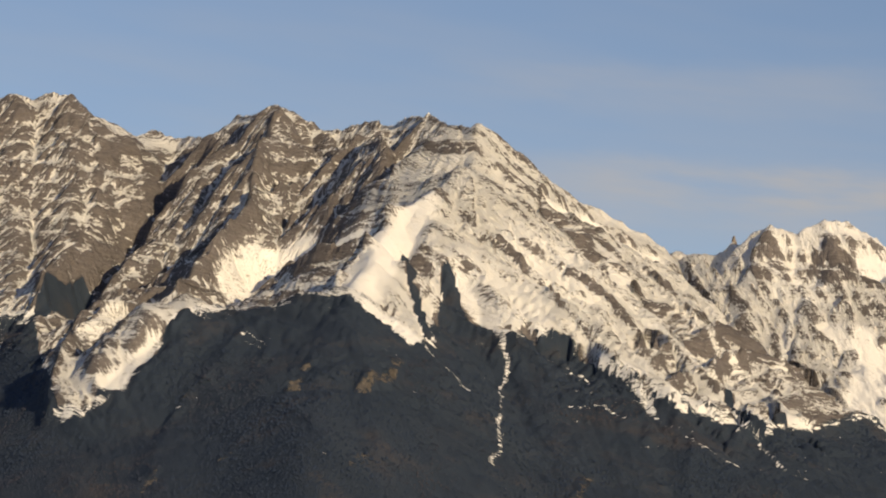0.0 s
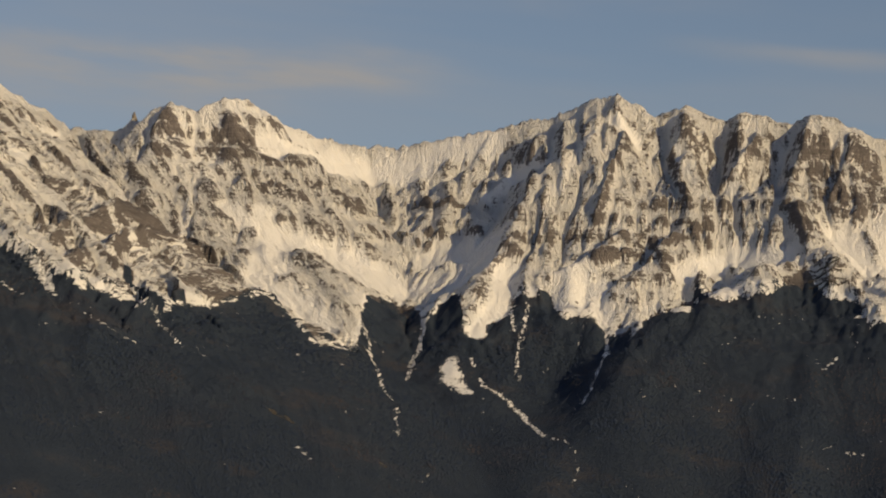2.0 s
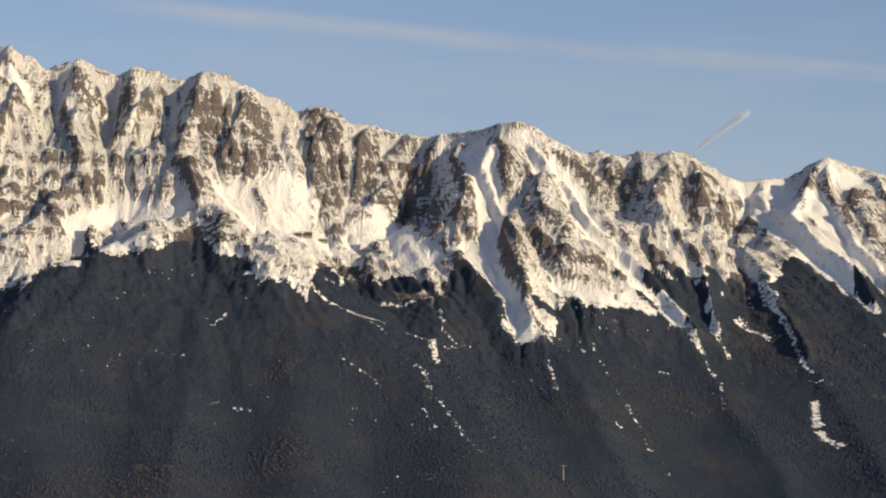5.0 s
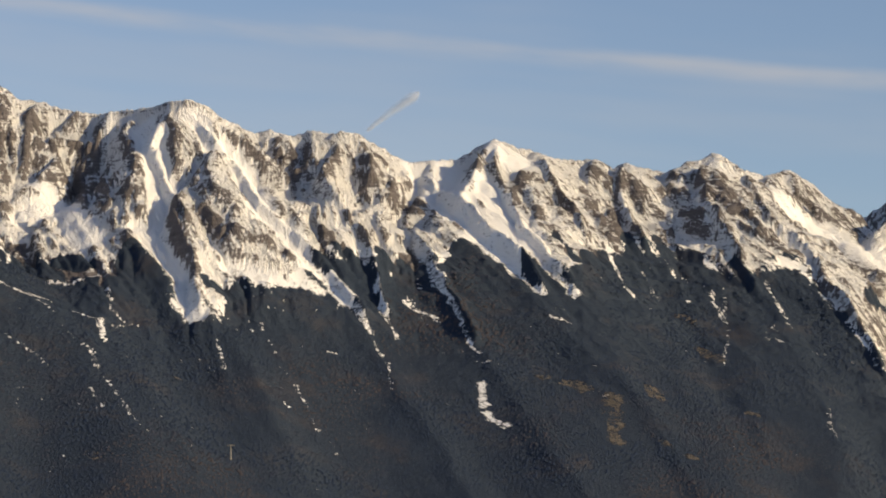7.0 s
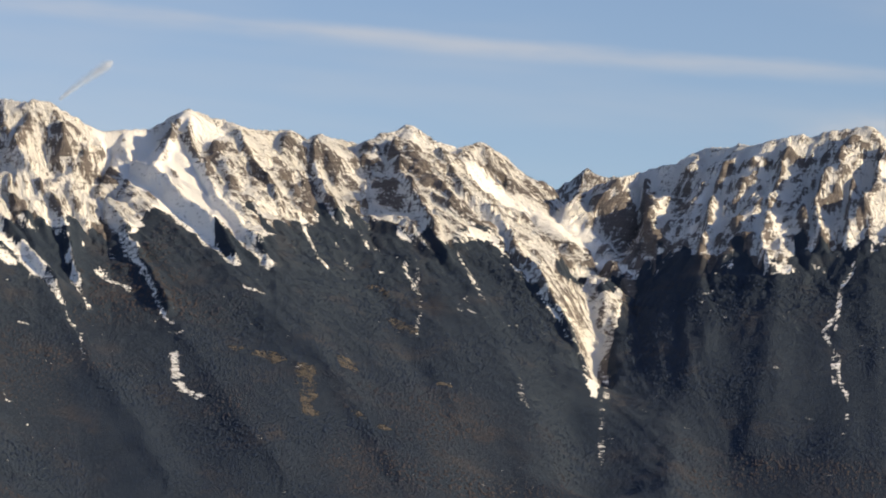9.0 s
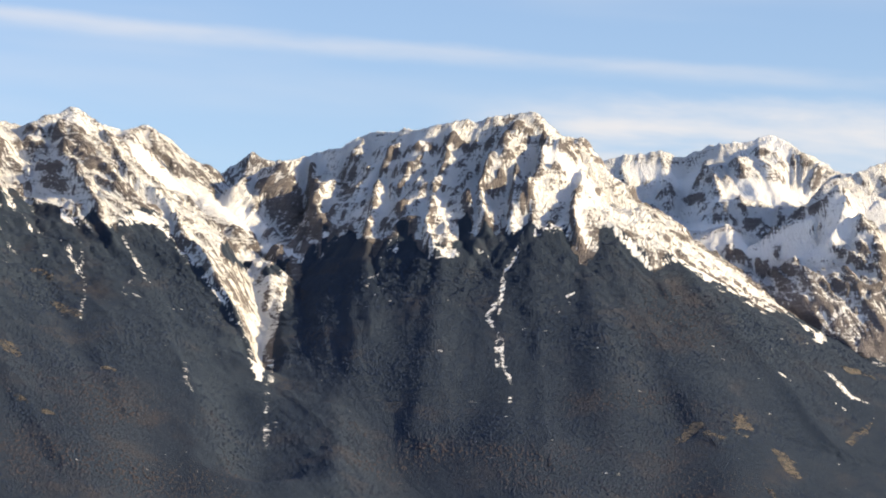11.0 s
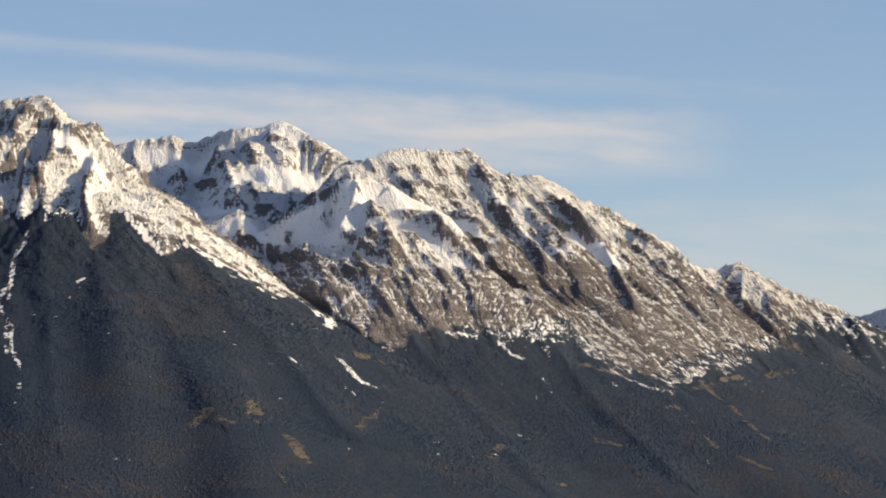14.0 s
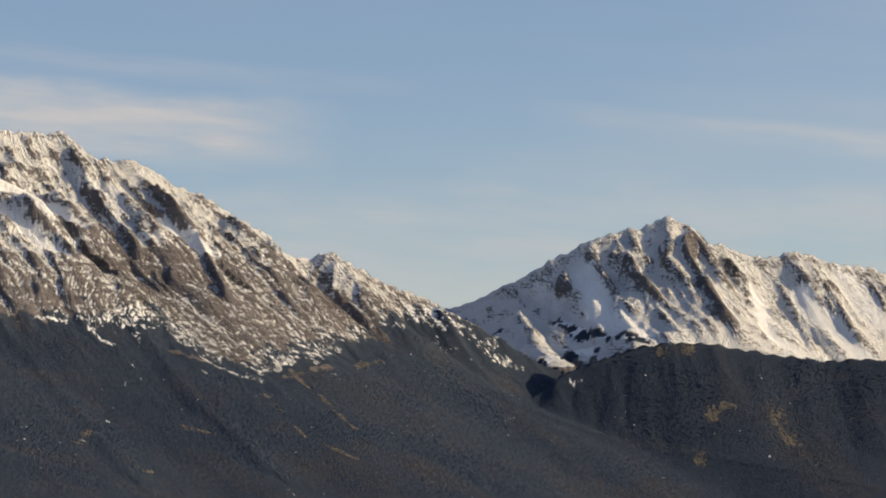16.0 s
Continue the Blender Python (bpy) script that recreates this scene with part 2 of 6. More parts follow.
ridge("notch", 0, (390, 3830, 528), (423, 3877, 544), (458, 3903, 530), (474, 3921, 518), (497, 3959, 491), (520, 3996, 481))
ridge("notch", 0.9, (422, 3869, 541), (434, 3822, 491), (463, 3772, 436), (481, 3699, 381))
ridge("tooth", 0, (531, 4217, 517), (569, 4212, 534), (592, 4209, 547), (606, 4207, 559), (622, 4204, 545), (641, 4201, 546), (675, 4196, 533))
ridge("broad", 0, (482, 3830, 449), (501, 3807, 451), (518, 3780, 458), (557, 3860, 483), (586, 3815, 492), (630, 3869, 510), (659, 3829, 515), (696, 3837, 528), (737, 3789, 529), (759, 3754, 528), (786, 3749, 536), (820, 3741, 540), (854, 3734, 546), (882, 3727, 547), (897, 3720, 536), (911, 3710, 517), (923, 3699, 502), (941, 3687, 491), (959, 3674, 477), (976, 3662, 453), (1006, 3646, 421), (1037, 3630, 396), (1066, 3613, 364), (1096, 3597, 335), (1125, 3579, 307), (1154, 3563, 275), (1182, 3545, 241), (1210, 3528, 203), (1244, 3508, 166), (1295, 3482, 102))
ridge("broad", 0.9, (526, 3793, 460), (559, 3732, 405), (582, 3667, 358), (543, 3543, 281), (514, 3399, 208), (427, 2967, -11))
ridge("broad", 1.0, (625, 3863, 507), (640, 3765, 451), (627, 3652, 377), (594, 3536, 307), (566, 3394, 233), (482, 2968, 11))
ridge("broad", 1.0, (688, 3834, 524), (684, 3718, 446), (656, 3621, 381), (639, 3494, 304), (611, 3364, 231), (527, 2974, 12))
ridge("broad", 1.0, (742, 3775, 527), (734, 3672, 448), (737, 3554, 368), (703, 3457, 301), (673, 3327, 228), (583, 2937, 9))
ridge("broad", 1.1, (786, 3747, 535), (781, 3678, 470), (782, 3575, 391))
ridge("broad", 1.1, (840, 3736, 544), (831, 3668, 476), (830, 3579, 405), (840, 3508, 358))
ridge("broad", 1.0, (884, 3726, 546), (887, 3670, 491), (915, 3617, 437), (892, 3529, 374), (868, 3362, 269), (840, 3236, 198), (756, 2858, -15))
ridge("broad", 0.9, (919, 3712, 511), (943, 3645, 448), (971, 3569, 379), (967, 3394, 271), (940, 3174, 159), (900, 2971, 61), (848, 2707, -66))
ridge("broad", 0.8, (778, 3501, 331), (751, 3354, 243), (720, 3170, 148), (683, 2987, 63), (635, 2749, -48))
ridge("far_white", 0, (1052, 4293, 527), (1114, 4277, 560), (1145, 4269, 570), (1193, 4256, 577), (1226, 4247, 566), (1258, 4227, 575), (1270, 4213, 579), (1305, 4202, 583), (1335, 4193, 590), (1363, 4178, 566), (1380, 4167, 549), (1392, 4153, 524), (1407, 4137, 513), (1437, 4116, 498))
ridge("far_white", 0.8, (1335, 4192, 588), (1297, 4166, 548), (1266, 4146, 521), (1257, 4093, 475), (1284, 4053, 456))
ridge("far_white", 1.0, (1192, 4253, 575), (1193, 4205, 527), (1184, 4146, 472))
ridge("shoulder", 0, (1122, 3881, 412), (1170, 3863, 428), (1211, 3846, 407), (1237, 3833, 413), (1264, 3821, 449), (1298, 3806, 469), (1351, 3783, 450), (1416, 3755, 411), (1454, 3737, 359))
ridge("shoulder", 0.9, (1296, 3800, 467), (1287, 3754, 417), (1297, 3700, 369), (1320, 3661, 337))
ridge("shoulder", 0.9, (1350, 3781, 448), (1368, 3729, 394), (1411, 3685, 347))
ridge("shoulder", 0.8, (1323, 3671, 338), (1245, 3598, 283), (1197, 3543, 238), (1193, 3432, 179), (1175, 3327, 123), (1121, 3012, -45))
ridge("shoulder", 0.8, (1323, 3671, 338), (1386, 3623, 299), (1338, 3538, 245), (1255, 3397, 164), (1157, 3172, 45), (1030, 2880, -110))
ridge("shoulder", 0.8, (1168, 3855, 426), (1165, 3797, 369), (1175, 3647, 300), (1179, 3574, 260), (1191, 3355, 140))
ridge("long_ridge", 0, (1319, 3914, 487), (1335, 3913, 493), (1367, 3913, 504), (1402, 3914, 515), (1455, 3915, 518), (1507, 3915, 520), (1526, 3913, 497), (1558, 3913, 483), (1602, 3911, 485), (1633, 3910, 477), (1648, 3907, 466), (1672, 3905, 454), (1696, 3904, 443), (1728, 3900, 425), (1760, 3897, 409), (1791, 3894, 390), (1823, 3891, 367), (1848, 3889, 361), (1886, 3884, 367), (1912, 3880, 351), (1952, 3876, 332), (1992, 3870, 316), (2017, 3867, 305), (2048, 3860, 293), (2088, 3855, 273), (2128, 3848, 246), (2168, 3841, 226), (2198, 3836, 208))
ridge("long_ridge", 1.0, (1496, 3911, 517), (1525, 3846, 441), (1535, 3795, 391), (1561, 3743, 343))
ridge("long_ridge", 1.0, (1455, 3910, 514), (1470, 3829, 438), (1474, 3758, 380))
ridge("long_ridge", 1.0, (1600, 3909, 484), (1617, 3854, 421), (1649, 3817, 380), (1690, 3801, 349))
ridge("long_ridge", 1.0, (1696, 3904, 443), (1720, 3865, 394), (1734, 3790, 319), (1755, 3684, 238), (1824, 3362, -12))
ridge("long_ridge", 1.0, (1789, 3890, 389), (1796, 3835, 323), (1816, 3740, 242), (1804, 3590, 160), (1772, 3139, -91))
ridge("long_ridge", 1.0, (1884, 3879, 365), (1905, 3833, 309), (1915, 3740, 226), (1950, 3458, -27))
ridge("long_ridge", 0.7, (1560, 3741, 343), (1474, 3592, 259), (1367, 3423, 167), (1238, 3171, 46), (1071, 2844, -110))
ridge("long_ridge", 0.7, (1690, 3801, 349), (1543, 3529, 207), (1565, 3414, 140), (1513, 3214, 42), (1448, 2955, -86))
ridge("long_ridge", 0.7, (1763, 3699, 239), (1690, 3456, 127), (1634, 3258, 41), (1562, 3002, -71))
ridge("long_ridge", 0.7, (2040, 3845, 289), (2010, 3732, 181), (1827, 3358, 41), (1589, 2872, -142))
ridge("east", 0, (2131, 4098, 297), (2149, 4097, 306), (2171, 4094, 307), (2193, 4082, 310), (2224, 4069, 327), (2264, 4054, 348), (2304, 4039, 369), (2349, 4032, 389), (2388, 4025, 409), (2428, 4018, 424), (2450, 4014, 431), (2476, 4009, 436), (2510, 4003, 450), (2538, 3997, 433), (2569, 3990, 408), (2603, 3983, 403), (2637, 3975, 395), (2682, 3964, 391), (2706, 3958, 396), (2738, 3950, 388), (2792, 3936, 376), (2858, 3918, 363), (2978, 3882, 331), (3135, 3830, 283))
ridge("east", 1.0, (2509, 4002, 448), (2485, 3939, 377), (2477, 3854, 295), (2454, 3762, 225), (2385, 3483, 12))
ridge("east", 1.0, (2388, 4025, 409), (2366, 3966, 351), (2345, 3840, 268), (2284, 3461, 17))
ridge("east", 1.0, (2450, 4014, 429), (2414, 3934, 350), (2391, 3809, 260), (2323, 3435, -14))
ridge("east", 0.9, (2262, 4050, 347), (2239, 3978, 293), (2216, 3858, 228), (2147, 3496, 31))
ridge("foothill", 0, (2035, 3765, 60), (2075, 3745, 118), (2120, 3730, 168), (2154, 3731, 195), (2187, 3732, 208), (2233, 3725, 221), (2271, 3719, 233), (2321, 3704, 240), (2378, 3686, 240), (2435, 3668, 228), (2483, 3652, 222), (2533, 3634, 217), (2566, 3622, 221), (2657, 3586, 213), (2861, 3499, 186))
# bearing in degrees and height in metres of the upper edge of the woods
TREELINE = {}
TREELINE["shoulder"] = [(17.85, 255), (18.26, 233), (18.86, 199), (19.58, 219), (20.31, 241)]
TREELINE["long_ridge"] = [(19.51, 168), (20.35, 228), (21.38, 249), (22.51, 250), (23.52, 203), (24.64, 178), (25.06, 202), (26.09, 222), (26.71, 249), (27.12, 266), (27.63, 278), (28.14, 263), (28.93, 224)]
TREELINE["range"] = [(-36.91, 467), (-36.33, 489), (-35.72, 486), (-35.52, 410), (-35.21, 327), (-34.71, 332), (-34.22, 358), (-33.24, 419), (-32.95, 449), (-32.85, 455), (-32.24, 465), (-31.42, 472), (-30.59, 481), (-29.97, 485), (-29.12, 444), (-28.7, 426), (-28.35, 471), (-28.11, 516), (-27.79, 492), (-27.36, 472), (-27.05, 463), (-26.42, 456), (-26, 452), (-25.48, 427), (-24.96, 418), (-24.43, 397), (-23.91, 382), (-23.4, 370), (-22.78, 361), (-22.27, 361), (-22.11, 365), (-21.55, 367), (-21.48, 363), (-21.07, 378), (-20.46, 403), (-20.04, 376), (-19.61, 336), (-19.2, 333), (-18.79, 346), (-18.68, 403), (-18.59, 405), (-18.29, 414), (-18.29, 414), (-17.56, 393), (-17.15, 393)]
TREELINE["range"] += [(-16.62, 358), (-16.32, 364), (-16.01, 394), (-15.81, 415), (-15.4, 410), (-15.09, 382), (-14.47, 386), (-14.16, 356), (-13.86, 362), (-13.25, 388), (-13.11, 393), (-12.7, 391), (-12.64, 418), (-11.87, 409), (-11.04, 423), (-10.63, 434), (-10.32, 411), (-9.8, 402), (-9.49, 370), (-8.98, 370), (-8.56, 356), (-8.56, 365), (-8.36, 401), (-7.95, 394), (-7.23, 381), (-6.92, 365), (-6.51, 359), (-6.05, 357), (-5.89, 399), (-5.48, 394), (-5.08, 357), (-4.78, 318), (-4.37, 312), (-4.06, 316), (-3.87, 364), (-3.46, 353), (-2.84, 357), (-2.32, 397), (-1.81, 393), (-1.3, 389), (-1.04, 360), (-0.89, 393), (-0.48, 382), (0.04, 396), (0.24, 410)]
TREELINE["range"] += [(0.49, 415), (0.9, 407), (1.42, 399), (1.84, 384), (2.25, 379), (2.66, 408), (3.28, 411), (3.69, 417), (4.31, 411), (4.83, 395), (5.35, 381), (5.86, 390), (6.38, 399), (6.79, 365), (7.3, 321), (7.92, 276), (8.22, 207), (8.32, 207), (8.53, 244), (8.53, 244), (8.84, 330), (8.84, 330), (9.1, 353), (9.1, 353), (9.13, 364), (9.44, 367), (9.46, 388), (9.96, 371), (10.37, 362), (10.78, 368), (11.3, 359), (11.81, 350), (12.33, 359), (12.54, 372), (13.06, 386), (13.47, 377), (13.88, 384), (14.08, 347), (14.39, 348), (14.6, 389), (15.11, 363), (15.51, 328), (15.93, 352), (16.23, 337), (16.94, 309)]
TREELINE["range"] += [(17.44, 286)]
# bearing in degrees and height in metres of the lower edge of the closed snow
SNOWLINE = {}
SNOWLINE["shoulder"] = [(16.22, 316), (17.25, 323), (17.87, 358), (18.8, 351), (19.62, 333), (20.33, 327)]
SNOWLINE["long_ridge"] = [(19.55, 323), (20.16, 303), (20.99, 330), (22.03, 373), (23.05, 369), (24.08, 357), (25.1, 340), (26.12, 317), (26.73, 307), (27.64, 288)]
SNOWLINE["broad"] = [(9.11, 405), (9.14, 422), (9.96, 423), (10.79, 407), (11.41, 399), (12.34, 404), (13.06, 425), (13.89, 418), (14.51, 410), (15.12, 389), (15.93, 361), (16.94, 314)]
# gullies, slides and fields of snow, tongues of wood and bare cliffs: cover, half-width in metres, how closed it is, line over the plan in metres
STREAKS, FORMS = [], []


def streak(cover, width, closed, *line):
    STREAKS.append((cover, width, closed, line))


def form(height, width, *line):
    """A rib that stands proud of the face, or a trough cut into it where the height is negative."""
    FORMS.append((height, width, line))


form(-28, 28, (-2193, 3379), (-2199, 3355), (-2134, 3223), (-2140, 3202), (-2140, 3170), (-2094, 3072), (-2058, 2990), (-2051, 2943), (-2016, 2857))
form(-30, 33, (-1870, 3021), (-1868, 3073), (-1840, 3081), (-1803, 3066))
form(-30, 31, (-1694, 2923), (-1668, 2923))
form(-14, 58, (-1423, 2777), (-1389, 2729), (-1359, 2687), (-1326, 2639), (-1303, 2606), (-1270, 2553), (-1241, 2506))
form(12, 15, (-1855, 2837), (-1914, 2886), (-1921, 2857), (-1914, 2807), (-1904, 2762), (-1901, 2727), (-1848, 2623), (-1763, 2495), (-1738, 2451), (-1719, 2418))
form(14, 20, (-2298, 3258), (-2281, 3266), (-2252, 3258), (-2217, 3205), (-2182, 3151), (-2160, 3116), (-2109, 3007), (-2073, 2924), (-2037, 2841))
form(14, 17, (-2069, 3368), (-2022, 3274), (-1987, 3201), (-1975, 3176), (-1930, 3100), (-1914, 3036), (-1876, 2939), (-1868, 2888))
form(8, 12, (-1657, 2915), (-1639, 2862), (-1641, 2843), (-1603, 2756))
form(11, 11, (-913, 3644), (-895, 3616), (-892, 3558), (-891, 3508), (-888, 3471), (-888, 3447))
form(11, 11, (-829, 3645), (-836, 3619), (-817, 3565), (-796, 3502))
form(11, 11, (-747, 3684), (-748, 3625), (-757, 3587), (-771, 3574))
form(11, 11, (-682, 3670), (-684, 3631), (-689, 3600), (-682, 3498))
form(11, 11, (-631, 3695), (-633, 3631), (-636, 3589), (-640, 3556))
form(11, 11, (-540, 3728), (-545, 3693), (-548, 3644), (-539, 3607), (-528, 3556))
form(-13, 69, (-858, 3150), (-827, 3063), (-789, 2953), (-762, 2879), (-745, 2836), (-730, 2801), (-711, 2750), (-693, 2702))
form(11, 11, (-335, 3661), (-341, 3592), (-321, 3551), (-298, 3475), (-287, 3422), (-278, 3381), (-268, 3341), (-259, 3301))
form(11, 11, (-299, 3640), (-280, 3612), (-261, 3596), (-243, 3590), (-224, 3539), (-207, 3490), (-191, 3474), (-174, 3460), (-156, 3439), (-139, 3420), (-122, 3400), (-105, 3374), (-88, 3342))
form(11, 11, (-128, 3650), (-145, 3577), (-129, 3525), (-114, 3507), (-99, 3480), (-84, 3454), (-78, 3427), (-71, 3397), (-64, 3361))
form(11, 11, (-43, 3686), (-53, 3637), (-62, 3584), (-46, 3567), (-31, 3494), (-16, 3458), (-4, 3423), (8, 3393), (19, 3352), (31, 3311))
form(11, 11, (43, 3689), (29, 3623), (15, 3562), (32, 3529), (48, 3501), (64, 3481), (85, 3459), (106, 3436))
form(-26, 77, (517, 3531), (508, 3462), (496, 3375), (487, 3306), (477, 3241), (467, 3175), (457, 3108), (448, 3045))
form(-22, 32, (432, 3768), (454, 3752), (474, 3720), (490, 3661), (511, 3646), (511, 3579), (515, 3538), (505, 3471), (492, 3379))
form(20, 20, (617, 3847), (618, 3814), (617, 3766), (605, 3675))
form(11, 10, (57, 3681), (61, 3620), (73, 3579), (84, 3524), (103, 3498), (121, 3469), (139, 3444))
form(11, 10, (115, 3700), (123, 3647), (142, 3616), (159, 3554))
form(11, 10, (-42, 3689), (-14, 3638), (14, 3572), (34, 3533), (52, 3503), (70, 3475), (87, 3456), (104, 3429))
form(11, 10, (319, 3777), (298, 3728), (308, 3645), (322, 3607), (335, 3572), (347, 3528))
form(11, 10, (363, 3763), (374, 3733), (379, 3656), (397, 3638), (415, 3617), (426, 3568), (439, 3533), (451, 3493), (465, 3468), (475, 3423), (486, 3385))
form(11, 10, (210, 3722), (209, 3696), (219, 3644), (228, 3579))
form(13, 11, (722, 3766), (695, 3735), (665, 3652), (646, 3584))
form(13, 11, (765, 3702), (737, 3648), (725, 3601), (716, 3564), (714, 3525))
form(13, 11, (816, 3678), (786, 3605), (782, 3573), (777, 3537))
form(13, 11, (838, 3638), (827, 3594), (815, 3562), (804, 3537))
form(13, 11, (884, 3683), (869, 3638), (836, 3558))
form(13, 11, (921, 3638), (893, 3569), (879, 3515), (875, 3498))
form(11, 13, (1400, 3851), (1386, 3757), (1382, 3692), (1394, 3673), (1411, 3639))
form(11, 13, (1509, 3886), (1517, 3859), (1523, 3827), (1524, 3787), (1531, 3757), (1534, 3716))
form(11, 13, (1616, 3851), (1626, 3808), (1639, 3775), (1641, 3746), (1636, 3698), (1625, 3640))
form(11, 13, (1310, 3792), (1284, 3752), (1261, 3720), (1273, 3668), (1290, 3634))
form(11, 14, (1891, 3871), (1865, 3840), (1875, 3809), (1878, 3765))
form(10, 18, (2531, 3988), (2496, 3940), (2491, 3894), (2482, 3845), (2479, 3804))
form(6, 13, (2657, 3958), (2656, 3929), (2651, 3892), (2645, 3855), (2619, 3789))
form(6, 13, (2723, 3935), (2723, 3899), (2716, 3854), (2707, 3808))
form(6, 13, (2588, 3608), (2589, 3610))
form(3.4, 33, (-270, 3305), (-246, 3276), (-225, 3263), (-207, 3209), (-190, 3153), (-173, 3096), (-158, 3051), (-143, 3004), (-129, 2961), (-115, 2921))
form(3.4, 34, (-112, 3369), (-97, 3332), (-82, 3302), (-67, 3261), (-52, 3219), (-38, 3176), (-24, 3136), (-11, 3090), (2, 3044), (14, 2997), (26, 2952))
form(3.4, 34, (-3, 3405), (10, 3368), (24, 3326), (37, 3286), (50, 3240), (64, 3196), (77, 3150), (90, 3105), (103, 3057), (117, 2997), (131, 2950))
form(3.4, 34, (144, 3424), (156, 3396), (166, 3360), (176, 3316), (186, 3268), (196, 3206), (206, 3160), (217, 3114), (225, 3071), (232, 3023), (239, 2971))
form(3.4, 36, (262, 3499), (276, 3463), (288, 3413), (299, 3353), (308, 3291), (314, 3215), (321, 3143))
form(3.4, 35, (366, 3468), (374, 3429), (382, 3386), (389, 3343), (396, 3298), (399, 3237), (401, 3171), (403, 3110), (405, 3052))
form(3.4, 36, (645, 3577), (636, 3540), (625, 3494), (613, 3438), (596, 3380), (581, 3330), (567, 3286), (549, 3213), (532, 3127), (515, 3040), (501, 2969))
form(3.4, 36, (724, 3510), (712, 3470), (695, 3413), (677, 3345), (661, 3298), (647, 3256), (632, 3215), (617, 3166))
form(3.4, 36, (820, 3495), (815, 3460), (809, 3421), (802, 3380), (793, 3331), (780, 3268), (767, 3210), (750, 3134), (733, 3058))
form(3.4, 37, (905, 3487), (912, 3450), (918, 3413), (923, 3373), (926, 3326), (924, 3275), (922, 3223), (919, 3171), (913, 3112))
form(3.4, 37, (982, 3497), (995, 3477), (1006, 3452), (1015, 3422), (1024, 3391), (1032, 3361), (1041, 3333), (1050, 3304), (1055, 3266), (1055, 3221), (1054, 3177), (1056, 3138))
form(3.4, 33, (-608, 3353), (-605, 3316), (-600, 3266), (-591, 3199), (-583, 3137), (-578, 3085), (-571, 3031), (-564, 2972), (-556, 2904), (-550, 2849), (-539, 2767))
form(3.4, 35, (-682, 3319), (-695, 3285), (-705, 3236), (-713, 3185), (-721, 3143), (-729, 3102), (-734, 3055))
form(3.4, 33, (-362, 3258), (-339, 3192), (-318, 3136), (-296, 3071), (-279, 3021), (-263, 2974), (-247, 2934), (-232, 2895))
form(3.4, 31, (-1572, 2714), (-1534, 2662), (-1495, 2606), (-1461, 2560), (-1432, 2518), (-1390, 2454), (-1352, 2394))
form(3.4, 32, (-1601, 2686), (-1615, 2667), (-1614, 2624), (-1619, 2590), (-1613, 2551), (-1608, 2515), (-1606, 2485), (-1592, 2443), (-1554, 2364), (-1520, 2294))
form(3.4, 31, (-1380, 2647), (-1350, 2614), (-1323, 2587), (-1287, 2541), (-1255, 2502))
form(3.4, 38, (1266, 3490), (1278, 3460), (1284, 3416), (1283, 3351), (1276, 3281), (1269, 3215), (1264, 3152), (1260, 3096))
form(3.4, 39, (1447, 3492), (1456, 3457), (1458, 3406), (1458, 3352), (1462, 3311), (1465, 3268), (1467, 3223), (1469, 3178))
streak("snow", 16.5, 1.0, (-1854, 2937), (-1877, 3009), (-1891, 3067), (-1877, 3093), (-1852, 3101))
streak("snow", 15.7, 1.0, (-1717, 2935), (-1685, 2940))
streak("snow", 8.1, 1.0, (-1758, 2889), (-1685, 2808), (-1659, 2804), (-1588, 2752), (-1571, 2792))
streak("snow", 2.8, 1.0, (-1714, 2817), (-1663, 2795), (-1599, 2748), (-1552, 2726), (-1502, 2697))
streak("snow", 2.4, 0.86, (-1502, 2697), (-1471, 2693), (-1430, 2670), (-1393, 2643))
streak("snow", 18.5, 1.0, (-1634, 2912), (-1610, 2853), (-1578, 2780), (-1569, 2743))
streak("snow", 16.8, 1.0, (-1639, 2989), (-1628, 2942), (-1620, 2902))
streak("snow", 7.9, 1.0, (-1559, 2796), (-1529, 2784), (-1481, 2726))
streak("snow", 5.3, 1.0, (-1589, 2933), (-1569, 2897), (-1558, 2877))
streak("snow", 11.6, 1.0, (-1541, 2904), (-1516, 2883), (-1484, 2865))
streak("snow", 5.1, 1.0, (-1484, 2865), (-1450, 2828))
streak("snow", 2.4, 0.93, (-1450, 2828), (-1434, 2811), (-1409, 2746))
streak("snow", 2.4, 0.79, (-1409, 2746), (-1368, 2667), (-1334, 2602), (-1299, 2517))
streak("wood", 8.6, 1.0, (-1551, 2896), (-1546, 2886), (-1522, 2839), (-1486, 2792))
streak("wood", 4.5, 1.0, (-1556, 2836), (-1488, 2732))
streak("wood", 3.5, 1.0, (-1609, 2901), (-1567, 2845))
streak("snow", 5.1, 1.0, (-1501, 2936), (-1477, 2933), (-1447, 2920), (-1420, 2909), (-1399, 2904), (-1375, 2888), (-1343, 2859), (-1320, 2847), (-1295, 2829), (-1271, 2812))
streak("snow", 5.7, 1.0, (-1493, 2987), (-1466, 2984), (-1441, 2984), (-1412, 2975), (-1392, 2975), (-1340, 2905), (-1315, 2893), (-1266, 2841), (-1247, 2853), (-1229, 2869), (-1214, 2892))
streak("snow", 7.0, 1.0, (-1486, 3041), (-1452, 3028), (-1426, 3030), (-1401, 3034), (-1371, 3024), (-1333, 2993), (-1303, 2980), (-1281, 2984), (-1251, 2969), (-1192, 2881))
